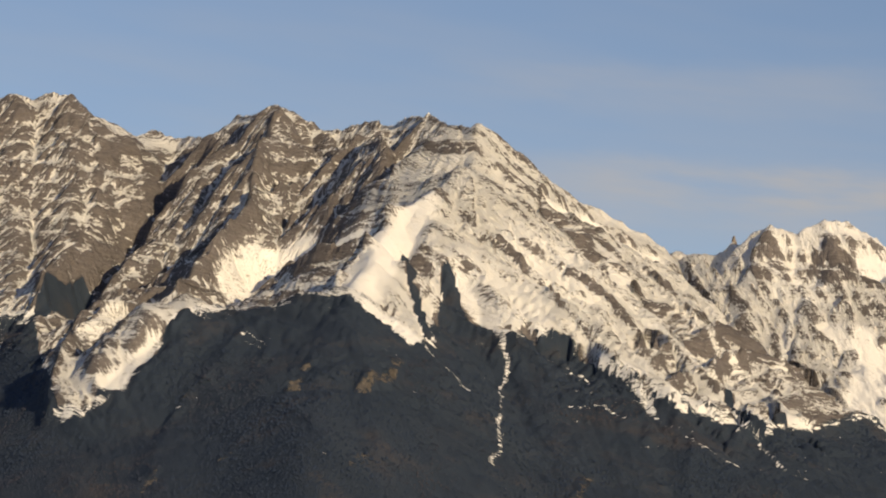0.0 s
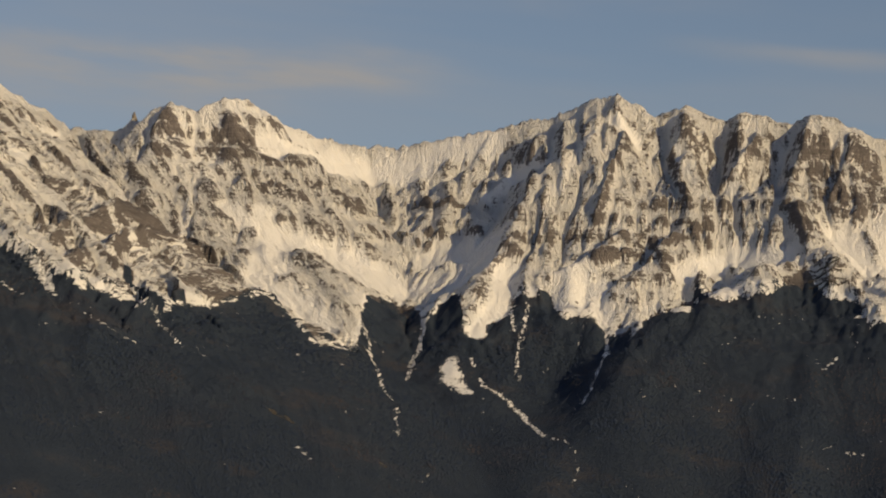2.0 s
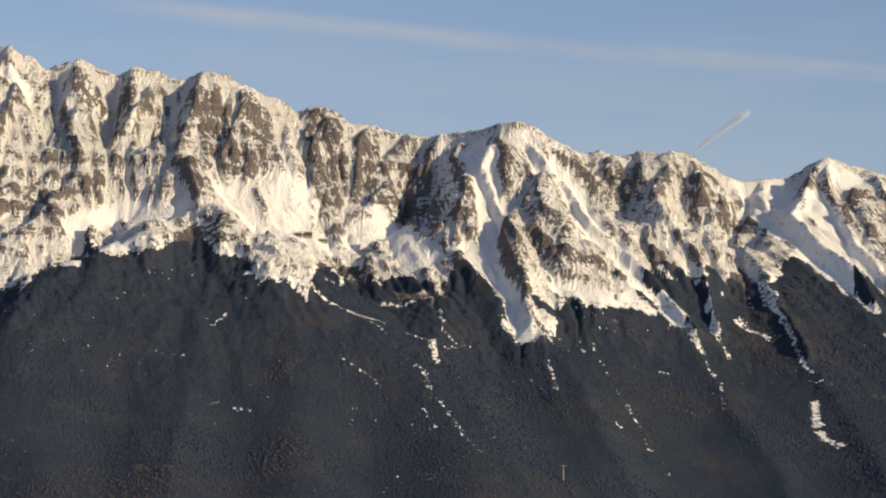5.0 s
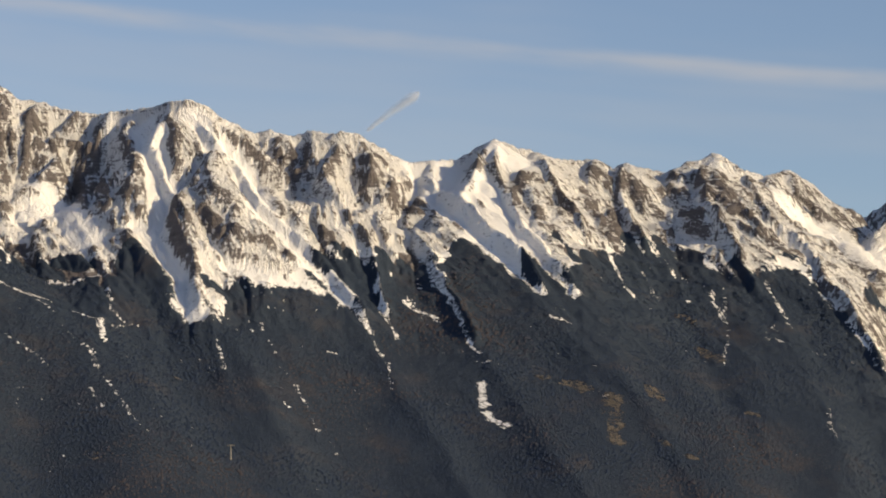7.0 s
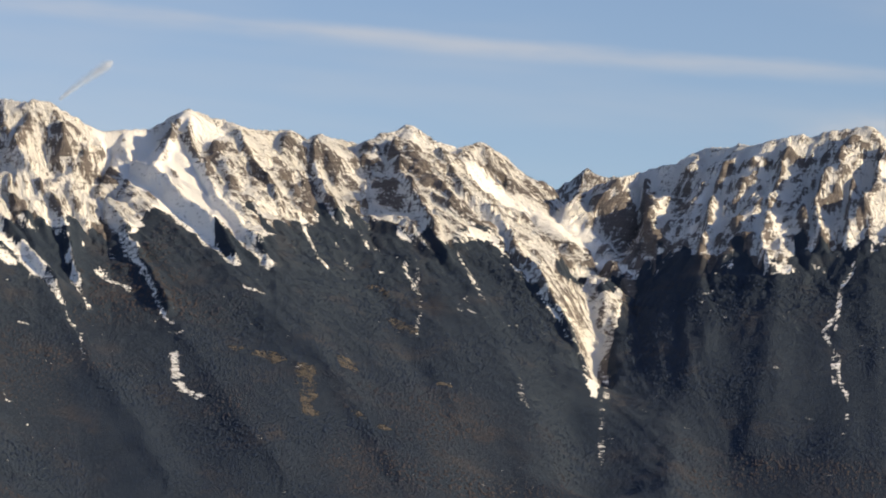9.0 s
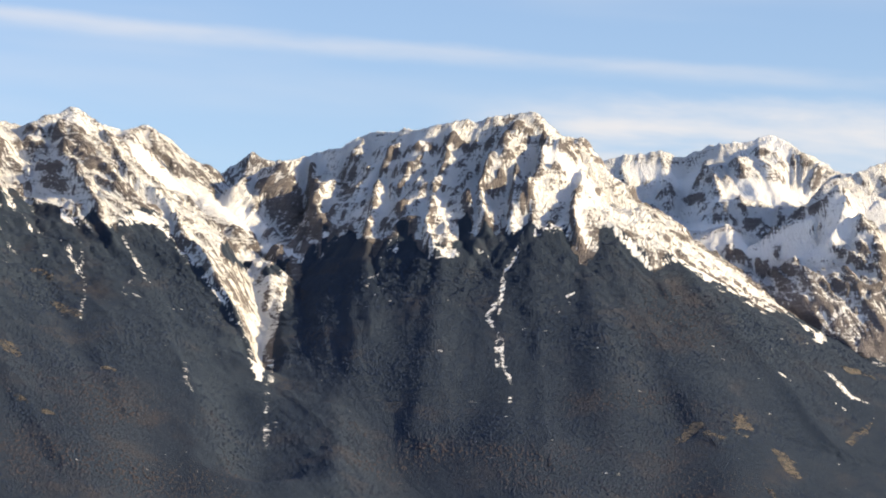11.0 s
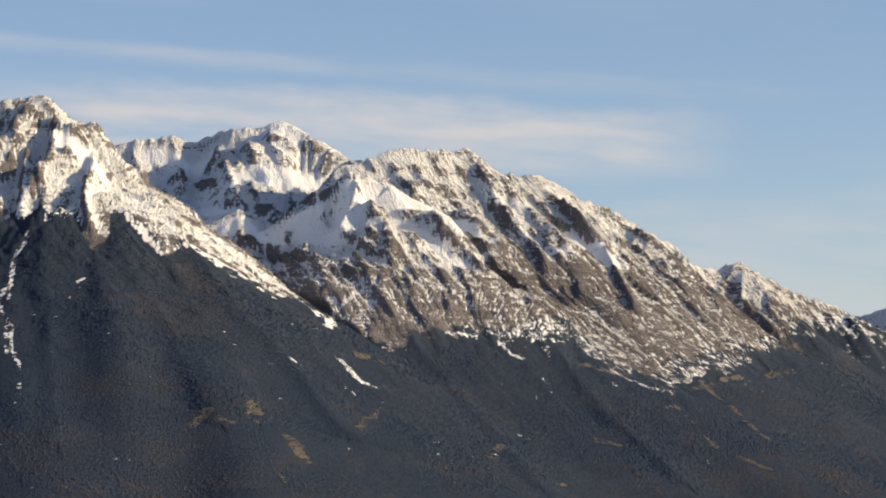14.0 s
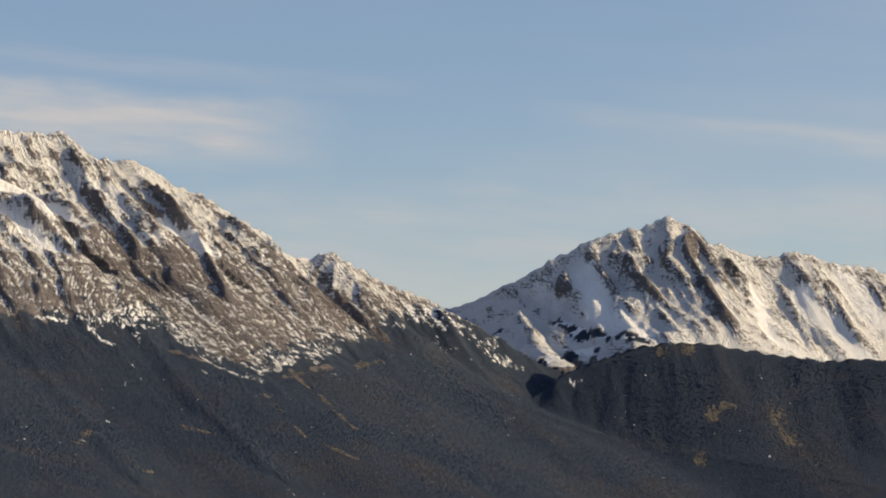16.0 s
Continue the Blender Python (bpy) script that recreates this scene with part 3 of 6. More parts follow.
streak("snow", 7.2, 1.0, (-1510, 3205), (-1485, 3200), (-1459, 3188), (-1419, 3147), (-1395, 3140), (-1369, 3134), (-1323, 3080), (-1289, 3051), (-1266, 3047), (-1221, 2989), (-1189, 2960), (-1171, 2964))
streak("snow", 9.7, 1.0, (-1563, 3166), (-1555, 3199), (-1548, 3235), (-1539, 3266), (-1559, 3373), (-1549, 3416))
streak("rock", 2.9, 1.0, (-1549, 3000), (-1527, 2994), (-1503, 2985), (-1483, 2981), (-1434, 2928), (-1403, 2911), (-1375, 2899), (-1339, 2863), (-1312, 2846), (-1287, 2833))
streak("rock", 2.9, 1.0, (-1504, 3020), (-1478, 3014), (-1451, 3008), (-1429, 3008), (-1400, 3000), (-1370, 2988), (-1323, 2939), (-1294, 2917), (-1267, 2899), (-1233, 2863))
streak("rock", 2.9, 1.0, (-1448, 3033), (-1422, 3032), (-1398, 3033), (-1367, 3019), (-1328, 2987), (-1292, 2960), (-1263, 2947))
streak("rock", 3.6, 1.0, (-1462, 3210), (-1418, 3171), (-1384, 3151), (-1329, 3083), (-1324, 3117), (-1285, 3073), (-1265, 3071), (-1235, 3047))
streak("wood", 2.8, 1.0, (-1251, 2948), (-1206, 2885), (-1181, 2870))
streak("wood", 7.9, 1.0, (-1422, 2864), (-1403, 2877), (-1365, 2852), (-1326, 2824))
streak("snow", 2.4, 0.86, (-1269, 2808), (-1240, 2789), (-1213, 2773), (-1187, 2759), (-1170, 2760), (-1153, 2761))
streak("snow", 2.4, 0.79, (-1214, 2892), (-1175, 2849), (-1133, 2797))
streak("snow", 3.4, 1.0, (-1384, 2846), (-1341, 2829))
streak("snow", 2.4, 0.9, (-1371, 2733), (-1339, 2748), (-1320, 2785), (-1288, 2770))
streak("snow", 7.8, 1.0, (-1850, 2819), (-1849, 2821))
streak("snow", 7.2, 1.0, (-1727, 2590), (-1726, 2592))
streak("snow", 7.8, 1.0, (-1910, 2823), (-1893, 2761), (-1897, 2731))
streak("snow", 7.2, 1.0, (-1785, 2533), (-1784, 2535))
streak("snow", 7.5, 1.0, (-1765, 2525), (-1709, 2465), (-1690, 2408))
streak("snow", 11.9, 1.0, (-1683, 2553), (-1685, 2527), (-1687, 2502), (-1684, 2475))
streak("wood", 9.7, 1.0, (-1684, 2597), (-1670, 2559), (-1657, 2520), (-1646, 2485), (-1636, 2453))
streak("wood", 8.0, 1.0, (-1981, 2737), (-1929, 2677), (-1835, 2558), (-1746, 2428))
streak("wood", 6.3, 1.0, (-2013, 2799), (-2043, 2888), (-2071, 2978))
streak("rock", 9.8, 1.0, (-2115, 3336), (-2120, 3306), (-2114, 3258), (-2212, 3371), (-2198, 3320), (-2149, 3220), (-2150, 3193))
streak("rock", 6.6, 1.0, (-2081, 2989), (-2107, 3066), (-2148, 3167))
streak("rock", 6.5, 1.0, (-2019, 3049), (-2018, 3051))
streak("rock", 7.9, 1.0, (-1836, 3149), (-1876, 3153), (-1926, 3171))
streak("snow", 11.5, 1.0, (-1312, 3370), (-1280, 3358), (-1243, 3370))
streak("snow", 12.6, 1.0, (-1268, 3382), (-1233, 3316), (-1203, 3264))
streak("rock", 13.3, 1.0, (-1423, 3466), (-1412, 3424))
streak("rock", 14.6, 1.0, (-1363, 3480), (-1333, 3476), (-1309, 3487))
streak("rock", 6.3, 1.0, (-1359, 3333), (-1294, 3206))
streak("snow", 5.0, 1.0, (-1359, 3382), (-1347, 3336), (-1291, 3183), (-1243, 3096))
streak("snow", 4.4, 0.65, (-1615, 2594), (-1640, 2592))
streak("snow", 2.6, 0.65, (-1601, 2459), (-1593, 2483))
streak("rock", 5.3, 0.86, (-1511, 2298), (-1489, 2244))
streak("rock", 5.8, 0.86, (-1603, 2479), (-1595, 2446))
streak("rock", 5.7, 0.86, (-1445, 2553), (-1431, 2504))
streak("rock", 5.3, 0.86, (-1355, 2380), (-1323, 2301))
streak("rock", 5.4, 0.86, (-1475, 2368), (-1457, 2317))
streak("rock", 5.7, 0.86, (-1510, 2538), (-1496, 2491))
streak("rock", 5.6, 0.86, (-1250, 2617), (-1226, 2540))
streak("rock", 5.8, 0.86, (-1453, 2610), (-1430, 2545))
streak("snow", 25.4, 1.0, (-1223, 3359), (-1196, 3368), (-1170, 3382), (-1142, 3381), (-1117, 3387))
streak("snow", 22.7, 1.0, (-1159, 3351), (-1129, 3352), (-1106, 3375), (-1075, 3382))
streak("snow", 26.8, 1.0, (-1082, 3465), (-1058, 3476), (-1021, 3445), (-1015, 3381), (-1020, 3354))
streak("snow", 17.2, 1.0, (-1247, 3351), (-1226, 3278), (-1213, 3228), (-1191, 3220), (-1167, 3210), (-1141, 3182), (-1115, 3155))
streak("snow", 8.3, 1.0, (-1110, 3124), (-1089, 3136), (-1074, 3137))
streak("snow", 14.6, 1.0, (-971, 3366), (-953, 3281), (-957, 3214))
streak("snow", 18.4, 1.0, (-892, 3362), (-871, 3310), (-882, 3291))
streak("snow", 9.7, 1.0, (-862, 3349), (-829, 3259))
streak("snow", 7.9, 1.0, (-810, 3246), (-798, 3272), (-792, 3323), (-771, 3368), (-749, 3415), (-716, 3413), (-673, 3356), (-651, 3405))
streak("snow", 12.5, 1.0, (-769, 3388), (-751, 3438), (-726, 3459), (-692, 3434), (-663, 3432))
streak("snow", 21.3, 1.0, (-618, 3507), (-591, 3462), (-563, 3446))
streak("snow", 25.2, 1.0, (-559, 3547), (-543, 3484), (-515, 3466))
streak("snow", 15.1, 1.0, (-476, 3505), (-443, 3554), (-415, 3476))
streak("snow", 16.4, 1.0, (-457, 3562), (-443, 3554), (-416, 3483), (-391, 3435))
streak("snow", 7.4, 1.0, (-572, 3351), (-539, 3323), (-523, 3394), (-497, 3430), (-470, 3461), (-435, 3439), (-404, 3436))
streak("snow", 19.0, 1.0, (-1308, 3505), (-1291, 3538), (-1278, 3582), (-1259, 3633), (-1230, 3656), (-1201, 3667), (-1167, 3660))
streak("snow", 13.7, 1.0, (-1151, 3681), (-1116, 3683), (-1080, 3682))
streak("snow", 9.3, 1.0, (-1057, 3585), (-1045, 3602), (-1033, 3621), (-998, 3598))
streak("snow", 7.9, 1.0, (-933, 3615), (-937, 3576), (-945, 3555), (-948, 3516), (-955, 3492))
streak("snow", 9.3, 1.0, (-910, 3633), (-887, 3625))
streak("snow", 5.3, 1.0, (-849, 3672), (-830, 3620), (-814, 3582), (-782, 3531))
streak("snow", 5.3, 1.0, (-753, 3682), (-751, 3608), (-755, 3563))
streak("snow", 5.3, 1.0, (-713, 3656), (-703, 3605))
streak("snow", 6.5, 1.0, (-579, 3674), (-556, 3568))
streak("snow", 7.8, 1.0, (-401, 3705), (-388, 3647), (-363, 3529))
streak("snow", 10.0, 1.0, (-336, 3580), (-327, 3546), (-315, 3488), (-322, 3423))
streak("rock", 4.6, 1.0, (-1169, 3478), (-1137, 3507), (-1114, 3511), (-1090, 3511), (-1069, 3523), (-1038, 3500))
streak("rock", 4.4, 1.0, (-987, 3397), (-964, 3418), (-934, 3418), (-914, 3431), (-891, 3432), (-854, 3427), (-827, 3466))
streak("rock", 5.7, 1.0, (-872, 3383), (-848, 3405), (-828, 3444), (-799, 3424), (-784, 3461), (-765, 3483))
streak("rock", 15.6, 1.0, (-661, 3631), (-656, 3608), (-651, 3578), (-608, 3561))
streak("rock", 13.1, 1.0, (-609, 3648), (-585, 3582))
streak("rock", 8.2, 1.0, (-667, 3490), (-638, 3440))
streak("rock", 17.3, 1.0, (-538, 3715), (-540, 3680))
streak("rock", 12.9, 1.0, (-520, 3636), (-509, 3559))
streak("rock", 13.1, 1.0, (-493, 3689), (-475, 3651), (-482, 3605))
streak("rock", 13.0, 1.0, (-425, 3674), (-421, 3640), (-417, 3610), (-395, 3524))
streak("rock", 8.2, 1.0, (-361, 3574), (-358, 3537), (-353, 3484))
streak("rock", 11.7, 1.0, (-1280, 3436), (-1241, 3444))
streak("rock", 7.9, 1.0, (-1235, 3483), (-1210, 3483), (-1199, 3523))
streak("rock", 5.3, 1.0, (-1150, 3590), (-1114, 3564), (-1086, 3567))
streak("snow", 2.4, 1.0, (-1150, 3233), (-1123, 3195), (-1096, 3155), (-1074, 3137))
streak("snow", 2.4, 0.93, (-1111, 3234), (-1074, 3182), (-1059, 3155), (-1029, 3080), (-972, 2964))
streak("snow", 2.4, 0.72, (-960, 2937), (-924, 2845))
streak("snow", 3.6, 0.93, (-1061, 3349), (-1028, 3236), (-1016, 3162), (-998, 3093))
streak("snow", 2.4, 0.9, (-943, 3279), (-914, 3216), (-903, 3178), (-891, 3136))
streak("snow", 2.4, 0.86, (-918, 3282), (-908, 3206))
streak("snow", 10.4, 1.0, (-967, 3154), (-949, 3096), (-926, 3071))
streak("snow", 3.9, 1.0, (-916, 3096), (-877, 3067), (-848, 3028), (-809, 2941))
streak("snow", 2.4, 1.0, (-948, 3163), (-916, 3096))
streak("wood", 4.0, 1.0, (-937, 3135), (-899, 3102), (-877, 3086))
streak("snow", 2.9, 0.9, (-828, 3255), (-801, 3166), (-794, 3088), (-794, 3022))
streak("snow", 2.4, 0.82, (-809, 2941), (-777, 2915), (-751, 2862), (-748, 2818))
streak("wood", 7.3, 1.0, (-1096, 3275), (-1052, 3212))
streak("wood", 8.5, 1.0, (-1012, 3275), (-987, 3217))
streak("wood", 7.2, 1.0, (-905, 3305), (-879, 3224))
streak("wood", 6.0, 1.0, (-946, 3238), (-935, 3200))
streak("snow", 2.4, 1.0, (-559, 3403), (-526, 3304), (-506, 3285), (-486, 3270), (-466, 3259), (-440, 3245), (-415, 3232))
streak("snow", 3.5, 1.0, (-447, 3248), (-412, 3257))
streak("snow", 2.7, 1.0, (-423, 3344), (-393, 3345), (-364, 3356))
streak("snow", 5.5, 1.0, (-380, 3413), (-366, 3369))
streak("snow", 2.4, 0.75, (-409, 3228), (-389, 3186), (-370, 3143), (-351, 3104), (-333, 3066), (-314, 3017), (-295, 2970), (-277, 2931))
streak("snow", 2.4, 0.86, (-361, 3325), (-350, 3279), (-330, 3256))
streak("snow", 4.0, 1.0, (-355, 3244), (-348, 3180))
streak("snow", 2.4, 0.79, (-346, 3237), (-319, 3265))
streak("snow", 2.4, 0.86, (-390, 3265), (-358, 3242))
streak("snow", 2.4, 0.86, (-443, 3134), (-418, 3119), (-391, 3087))
streak("snow", 2.4, 0.86, (-364, 3142), (-342, 3094))
streak("snow", 2.4, 0.79, (-347, 3041), (-326, 2994))
streak("snow", 2.4, 0.93, (-456, 3427), (-430, 3394))
streak("snow", 2.4, 0.93, (-480, 3316), (-470, 3418), (-444, 3412))
streak("wood", 7.2, 1.0, (-479, 3305), (-448, 3348))
streak("wood", 8.5, 1.0, (-418, 3400), (-391, 3378))
streak("wood", 9.6, 1.0, (-349, 3389), (-337, 3328))
streak("wood", 7.1, 1.0, (-402, 3320), (-370, 3296))
streak("snow", 4.7, 1.0, (-561, 3285), (-535, 3279))
streak("snow", 2.9, 0.79, (-575, 3166), (-568, 3207))
streak("snow", 4.5, 0.69, (-615, 3097), (-591, 3094))
streak("snow", 4.3, 0.72, (-544, 2996), (-510, 2991))
streak("snow", 2.4, 0.93, (-763, 3349), (-744, 3336))
streak("snow", 2.4, 0.86, (-963, 2674), (-941, 2657))
streak("snow", 2.4, 0.65, (-689, 3068), (-681, 3093))
streak("rock", 6.1, 0.82, (-587, 2829), (-569, 2802))
streak("rock", 6.2, 0.82, (-331, 2901), (-316, 2884))
streak("rock", 6.9, 0.82, (-839, 3147), (-812, 3099))
streak("rock", 6.1, 0.82, (-553, 2818), (-538, 2805))
streak("rock", 6.2, 0.82, (-1012, 2746), (-997, 2742))
streak("rock", 6.2, 0.82, (-905, 2739), (-892, 2740))
streak("rock", 5.7, 0.82, (-893, 2537), (-879, 2535))
streak("snow", 15.3, 1.0, (-354, 3654), (-333, 3569), (-323, 3542), (-313, 3501))
streak("snow", 12.7, 1.0, (-292, 3632), (-270, 3599), (-251, 3610), (-233, 3590), (-211, 3498), (-197, 3468))
streak("snow", 10.8, 1.0, (-339, 3443), (-310, 3402), (-295, 3367), (-280, 3338), (-258, 3282))
streak("snow", 5.9, 1.0, (-263, 3278), (-284, 3310))
streak("snow", 10.8, 1.0, (-229, 3378), (-204, 3374), (-179, 3374), (-159, 3381), (-137, 3374))
streak("snow", 11.0, 1.0, (-184, 3466), (-168, 3445), (-151, 3408), (-129, 3400), (-107, 3366))
streak("snow", 3.0, 1.0, (-107, 3366), (-88, 3335), (-78, 3315))
streak("snow", 8.8, 1.0, (-137, 3547), (-117, 3505))
streak("snow", 7.4, 1.0, (-129, 3498), (-109, 3463), (-84, 3443))
streak("snow", 15.2, 1.0, (-37, 3676), (-4, 3594), (15, 3552), (34, 3517), (49, 3486), (64, 3475))
streak("snow", 5.5, 1.0, (64, 3475), (83, 3453), (102, 3421))
streak("snow", 16.5, 1.0, (35, 3626), (48, 3603), (60, 3549), (75, 3529), (90, 3510))
streak("snow", 7.5, 1.0, (90, 3510), (116, 3464))
streak("snow", 8.4, 1.0, (-50, 3670), (-56, 3620))
streak("snow", 5.6, 1.0, (-42, 3513), (-23, 3464), (-4, 3416))
streak("snow", 2.7, 0.93, (-4, 3416), (8, 3381), (16, 3344), (25, 3307), (36, 3282))
streak("snow", 4.8, 1.0, (-77, 3409), (-67, 3358))
streak("snow", 2.4, 0.93, (-67, 3358), (-52, 3314))
streak("snow", 3.0, 0.93, (-41, 3398), (-10, 3362))
streak("snow", 4.6, 1.0, (35, 3224), (37, 3172))
streak("snow", 4.5, 1.0, (40, 3161), (48, 3142), (67, 3130))
streak("snow", 2.4, 0.79, (-75, 3303), (-59, 3241), (-56, 3205))
streak("snow", 2.9, 0.79, (-121, 3267), (-109, 3264))
streak("snow", 2.8, 0.86, (-166, 3127), (-158, 3122))
streak("snow", 2.4, 0.82, (-239, 3232), (-224, 3179))
streak("snow", 3.1, 0.86, (27, 3460), (33, 3465))
streak("snow", 2.9, 0.79, (36, 3262), (53, 3257))
streak("snow", 2.4, 0.65, (-207, 3329), (-193, 3295), (-179, 3253), (-165, 3208), (-152, 3171), (-139, 3129), (-126, 3090))
streak("snow", 2.4, 0.59, (-185, 3258), (-172, 3224), (-158, 3187), (-145, 3150), (-132, 3113), (-114, 3071), (-96, 3030))
streak("snow", 2.4, 0.58, (-68, 3243), (-50, 3194), (-33, 3150), (-16, 3104))
streak("rock", 11.5, 1.0, (-418, 3634), (-383, 3495))
streak("rock", 5.7, 1.0, (-349, 3542), (-364, 3500))
streak("rock", 3.6, 1.0, (-302, 3444), (-292, 3404), (-283, 3371), (-262, 3296))
streak("rock", 7.3, 1.0, (-278, 3463), (-238, 3427), (-216, 3416), (-194, 3416))
streak("rock", 5.2, 1.0, (-202, 3677), (-184, 3591))
streak("rock", 7.1, 1.0, (-175, 3666), (-172, 3610))
streak("rock", 4.9, 1.0, (-194, 3424), (-169, 3412))
streak("rock", 7.6, 1.0, (-55, 3597), (-17, 3580), (15, 3525))
streak("rock", 5.5, 1.0, (-134, 3465), (-118, 3444), (-102, 3434))
streak("rock", 7.6, 1.0, (99, 3592), (116, 3536))
streak("rock", 5.8, 1.0, (-88, 3602), (-100, 3583))
streak("wood", 8.4, 1.0, (-302, 3316), (-316, 3345), (-329, 3374), (-341, 3399))
streak("wood", 7.3, 1.0, (-139, 3423), (-108, 3417), (-92, 3401), (-77, 3379))
streak("wood", 5.5, 1.0, (-72, 3453), (-56, 3441), (-41, 3429))
streak("wood", 9.8, 1.0, (15, 3490), (33, 3449), (62, 3410))
streak("wood", 8.3, 1.0, (-250, 3334), (-231, 3329), (-200, 3310))
streak("snow", 16.4, 1.0, (1, 3682), (14, 3606), (27, 3549), (40, 3516), (52, 3496), (77, 3464))
streak("snow", 6.1, 1.0, (77, 3464), (92, 3440), (106, 3418))
streak("snow", 11.4, 1.0, (47, 3614), (63, 3585), (78, 3527), (93, 3501), (109, 3478))
streak("snow", 5.5, 1.0, (109, 3478), (126, 3451), (143, 3422))
streak("snow", 15.7, 1.0, (61, 3682), (87, 3675))
streak("snow", 7.0, 1.0, (92, 3597), (111, 3573), (130, 3546), (156, 3547))
streak("snow", 5.8, 1.0, (120, 3665), (133, 3658), (146, 3643), (171, 3610))
streak("snow", 4.6, 1.0, (209, 3696), (219, 3643))
streak("snow", 5.9, 1.0, (238, 3734), (253, 3714), (268, 3674), (289, 3606))
streak("snow", 4.5, 1.0, (279, 3735), (292, 3696), (305, 3638), (315, 3610), (326, 3581), (346, 3523))
streak("snow", 8.8, 1.0, (323, 3777), (335, 3761))
streak("snow", 8.4, 1.0, (397, 3640), (415, 3623), (430, 3580), (452, 3601), (471, 3592))
streak("snow", 8.4, 1.0, (443, 3580), (476, 3587))
streak("snow", 4.4, 1.0, (441, 3515), (454, 3489), (471, 3497), (488, 3505), (506, 3524))
streak("snow", 3.1, 1.0, (462, 3476), (478, 3488), (496, 3512), (510, 3509))
streak("snow", 16.2, 1.0, (405, 3771), (426, 3773), (446, 3769), (466, 3762), (483, 3741))
streak("snow", 18.8, 1.0, (452, 3765), (478, 3749), (504, 3739), (537, 3734))
streak("snow", 9.9, 1.0, (545, 3698), (573, 3658))
streak("snow", 8.4, 1.0, (519, 3657), (534, 3577), (520, 3573))
streak("snow", 4.5, 1.0, (556, 3597), (530, 3553))
streak("snow", 3.7, 0.82, (512, 3520), (512, 3453), (495, 3319))
streak("snow", 2.9, 0.58, (491, 3314), (481, 3254), (471, 3191), (460, 3129))
streak("wood", 5.8, 1.0, (484, 3582), (516, 3635))
streak("wood", 5.9, 1.0, (535, 3588), (555, 3631))
streak("rock", 5.8, 1.0, (87, 3649), (79, 3579))
streak("rock", 7.8, 1.0, (202, 3695), (190, 3584))
streak("rock", 14.4, 1.0, (323, 3703), (339, 3655), (357, 3630), (387, 3601))
streak("rock", 20.5, 1.0, (550, 3824), (586, 3785), (605, 3773))
streak("rock", 6.5, 1.0, (168, 3682), (178, 3612))
streak("rock", 12.7, 0.9, (102, 3231), (122, 3227), (143, 3222))
streak("rock", 10.1, 0.9, (171, 3202), (171, 3155), (171, 3102))
streak("rock", 9.2, 0.86, (214, 3244), (222, 3195))
streak("rock", 7.4, 0.86, (259, 3469), (271, 3463))
streak("rock", 6.4, 1.0, (313, 3242), (329, 3231))
streak("rock", 5.0, 0.86, (195, 3128), (218, 3099), (242, 3077))
streak("rock", 8.5, 0.79, (273, 3408), (289, 3376))
streak("rock", 5.6, 0.79, (-273, 3161), (-261, 3152))
streak("snow", 3.6, 1.0, (118, 3368), (136, 3366))
streak("snow", 3.1, 0.93, (27, 3461), (33, 3457))
streak("snow", 4.2, 1.0, (-46, 3391), (-15, 3368))
streak("snow", 2.5, 0.69, (311, 3525), (310, 3496), (308, 3462), (302, 3416), (296, 3362))
streak("snow", 2.4, 0.65, (398, 3290), (395, 3192))
streak("snow", 2.4, 0.86, (287, 3587), (310, 3553))
streak("snow", 2.4, 0.72, (359, 3462), (361, 3419))
streak("snow", 3.1, 0.82, (155, 3543), (168, 3492), (180, 3454))
streak("snow", 3.1, 0.82, (182, 3555), (194, 3512), (206, 3464))
streak("snow", 3.2, 0.82, (215, 3571), (227, 3526), (239, 3495))
streak("snow", 3.2, 0.82, (248, 3583), (260, 3544), (271, 3499))
streak("snow", 3.1, 0.82, (285, 3555), (296, 3517), (307, 3476))
streak("snow", 3.1, 0.82, (362, 3548), (372, 3509), (381, 3462))
streak("wood", 8.6, 1.0, (27, 3480), (46, 3457), (64, 3434), (82, 3404), (100, 3369))
streak("wood", 3.7, 1.0, (84, 3460), (99, 3434), (115, 3429))
streak("wood", 7.4, 1.0, (160, 3510), (167, 3477), (173, 3442))
streak("wood", 6.0, 1.0, (-72, 3453), (-65, 3423), (-58, 3392), (-42, 3363), (-27, 3332))
streak("wood", 5.5, 1.0, (-133, 3414), (-114, 3410))
streak("wood", 6.3, 1.0, (234, 3563), (252, 3540), (269, 3515))
streak("wood", 6.3, 1.0, (310, 3543), (323, 3516), (336, 3481))
streak("snow", 5.9, 1.0, (689, 3687), (659, 3617), (673, 3584))
streak("snow", 7.1, 1.0, (737, 3632), (738, 3588), (738, 3542), (740, 3521))
streak("snow", 5.8, 1.0, (723, 3632), (715, 3561), (714, 3524))
streak("snow", 7.1, 1.0, (824, 3566), (806, 3532))
streak("snow", 13.3, 1.0, (886, 3650), (910, 3634), (917, 3610))
streak("snow", 7.1, 1.0, (910, 3583), (884, 3509), (893, 3491))
streak("snow", 8.5, 1.0, (918, 3587), (935, 3561), (956, 3551), (978, 3505))
streak("snow", 4.5, 1.0, (925, 3510), (940, 3491), (957, 3468))
streak("snow", 8.5, 1.0, (847, 3548), (884, 3586))
streak("snow", 4.7, 1.0, (646, 3771), (623, 3722))
streak("snow", 5.2, 1.0, (785, 3572), (773, 3548))
streak("snow", 4.7, 1.0, (742, 3759), (749, 3692))
streak("snow", 4.0, 1.0, (691, 3749), (660, 3698), (639, 3654))
streak("rock", 10.2, 1.0, (853, 3718), (870, 3698))
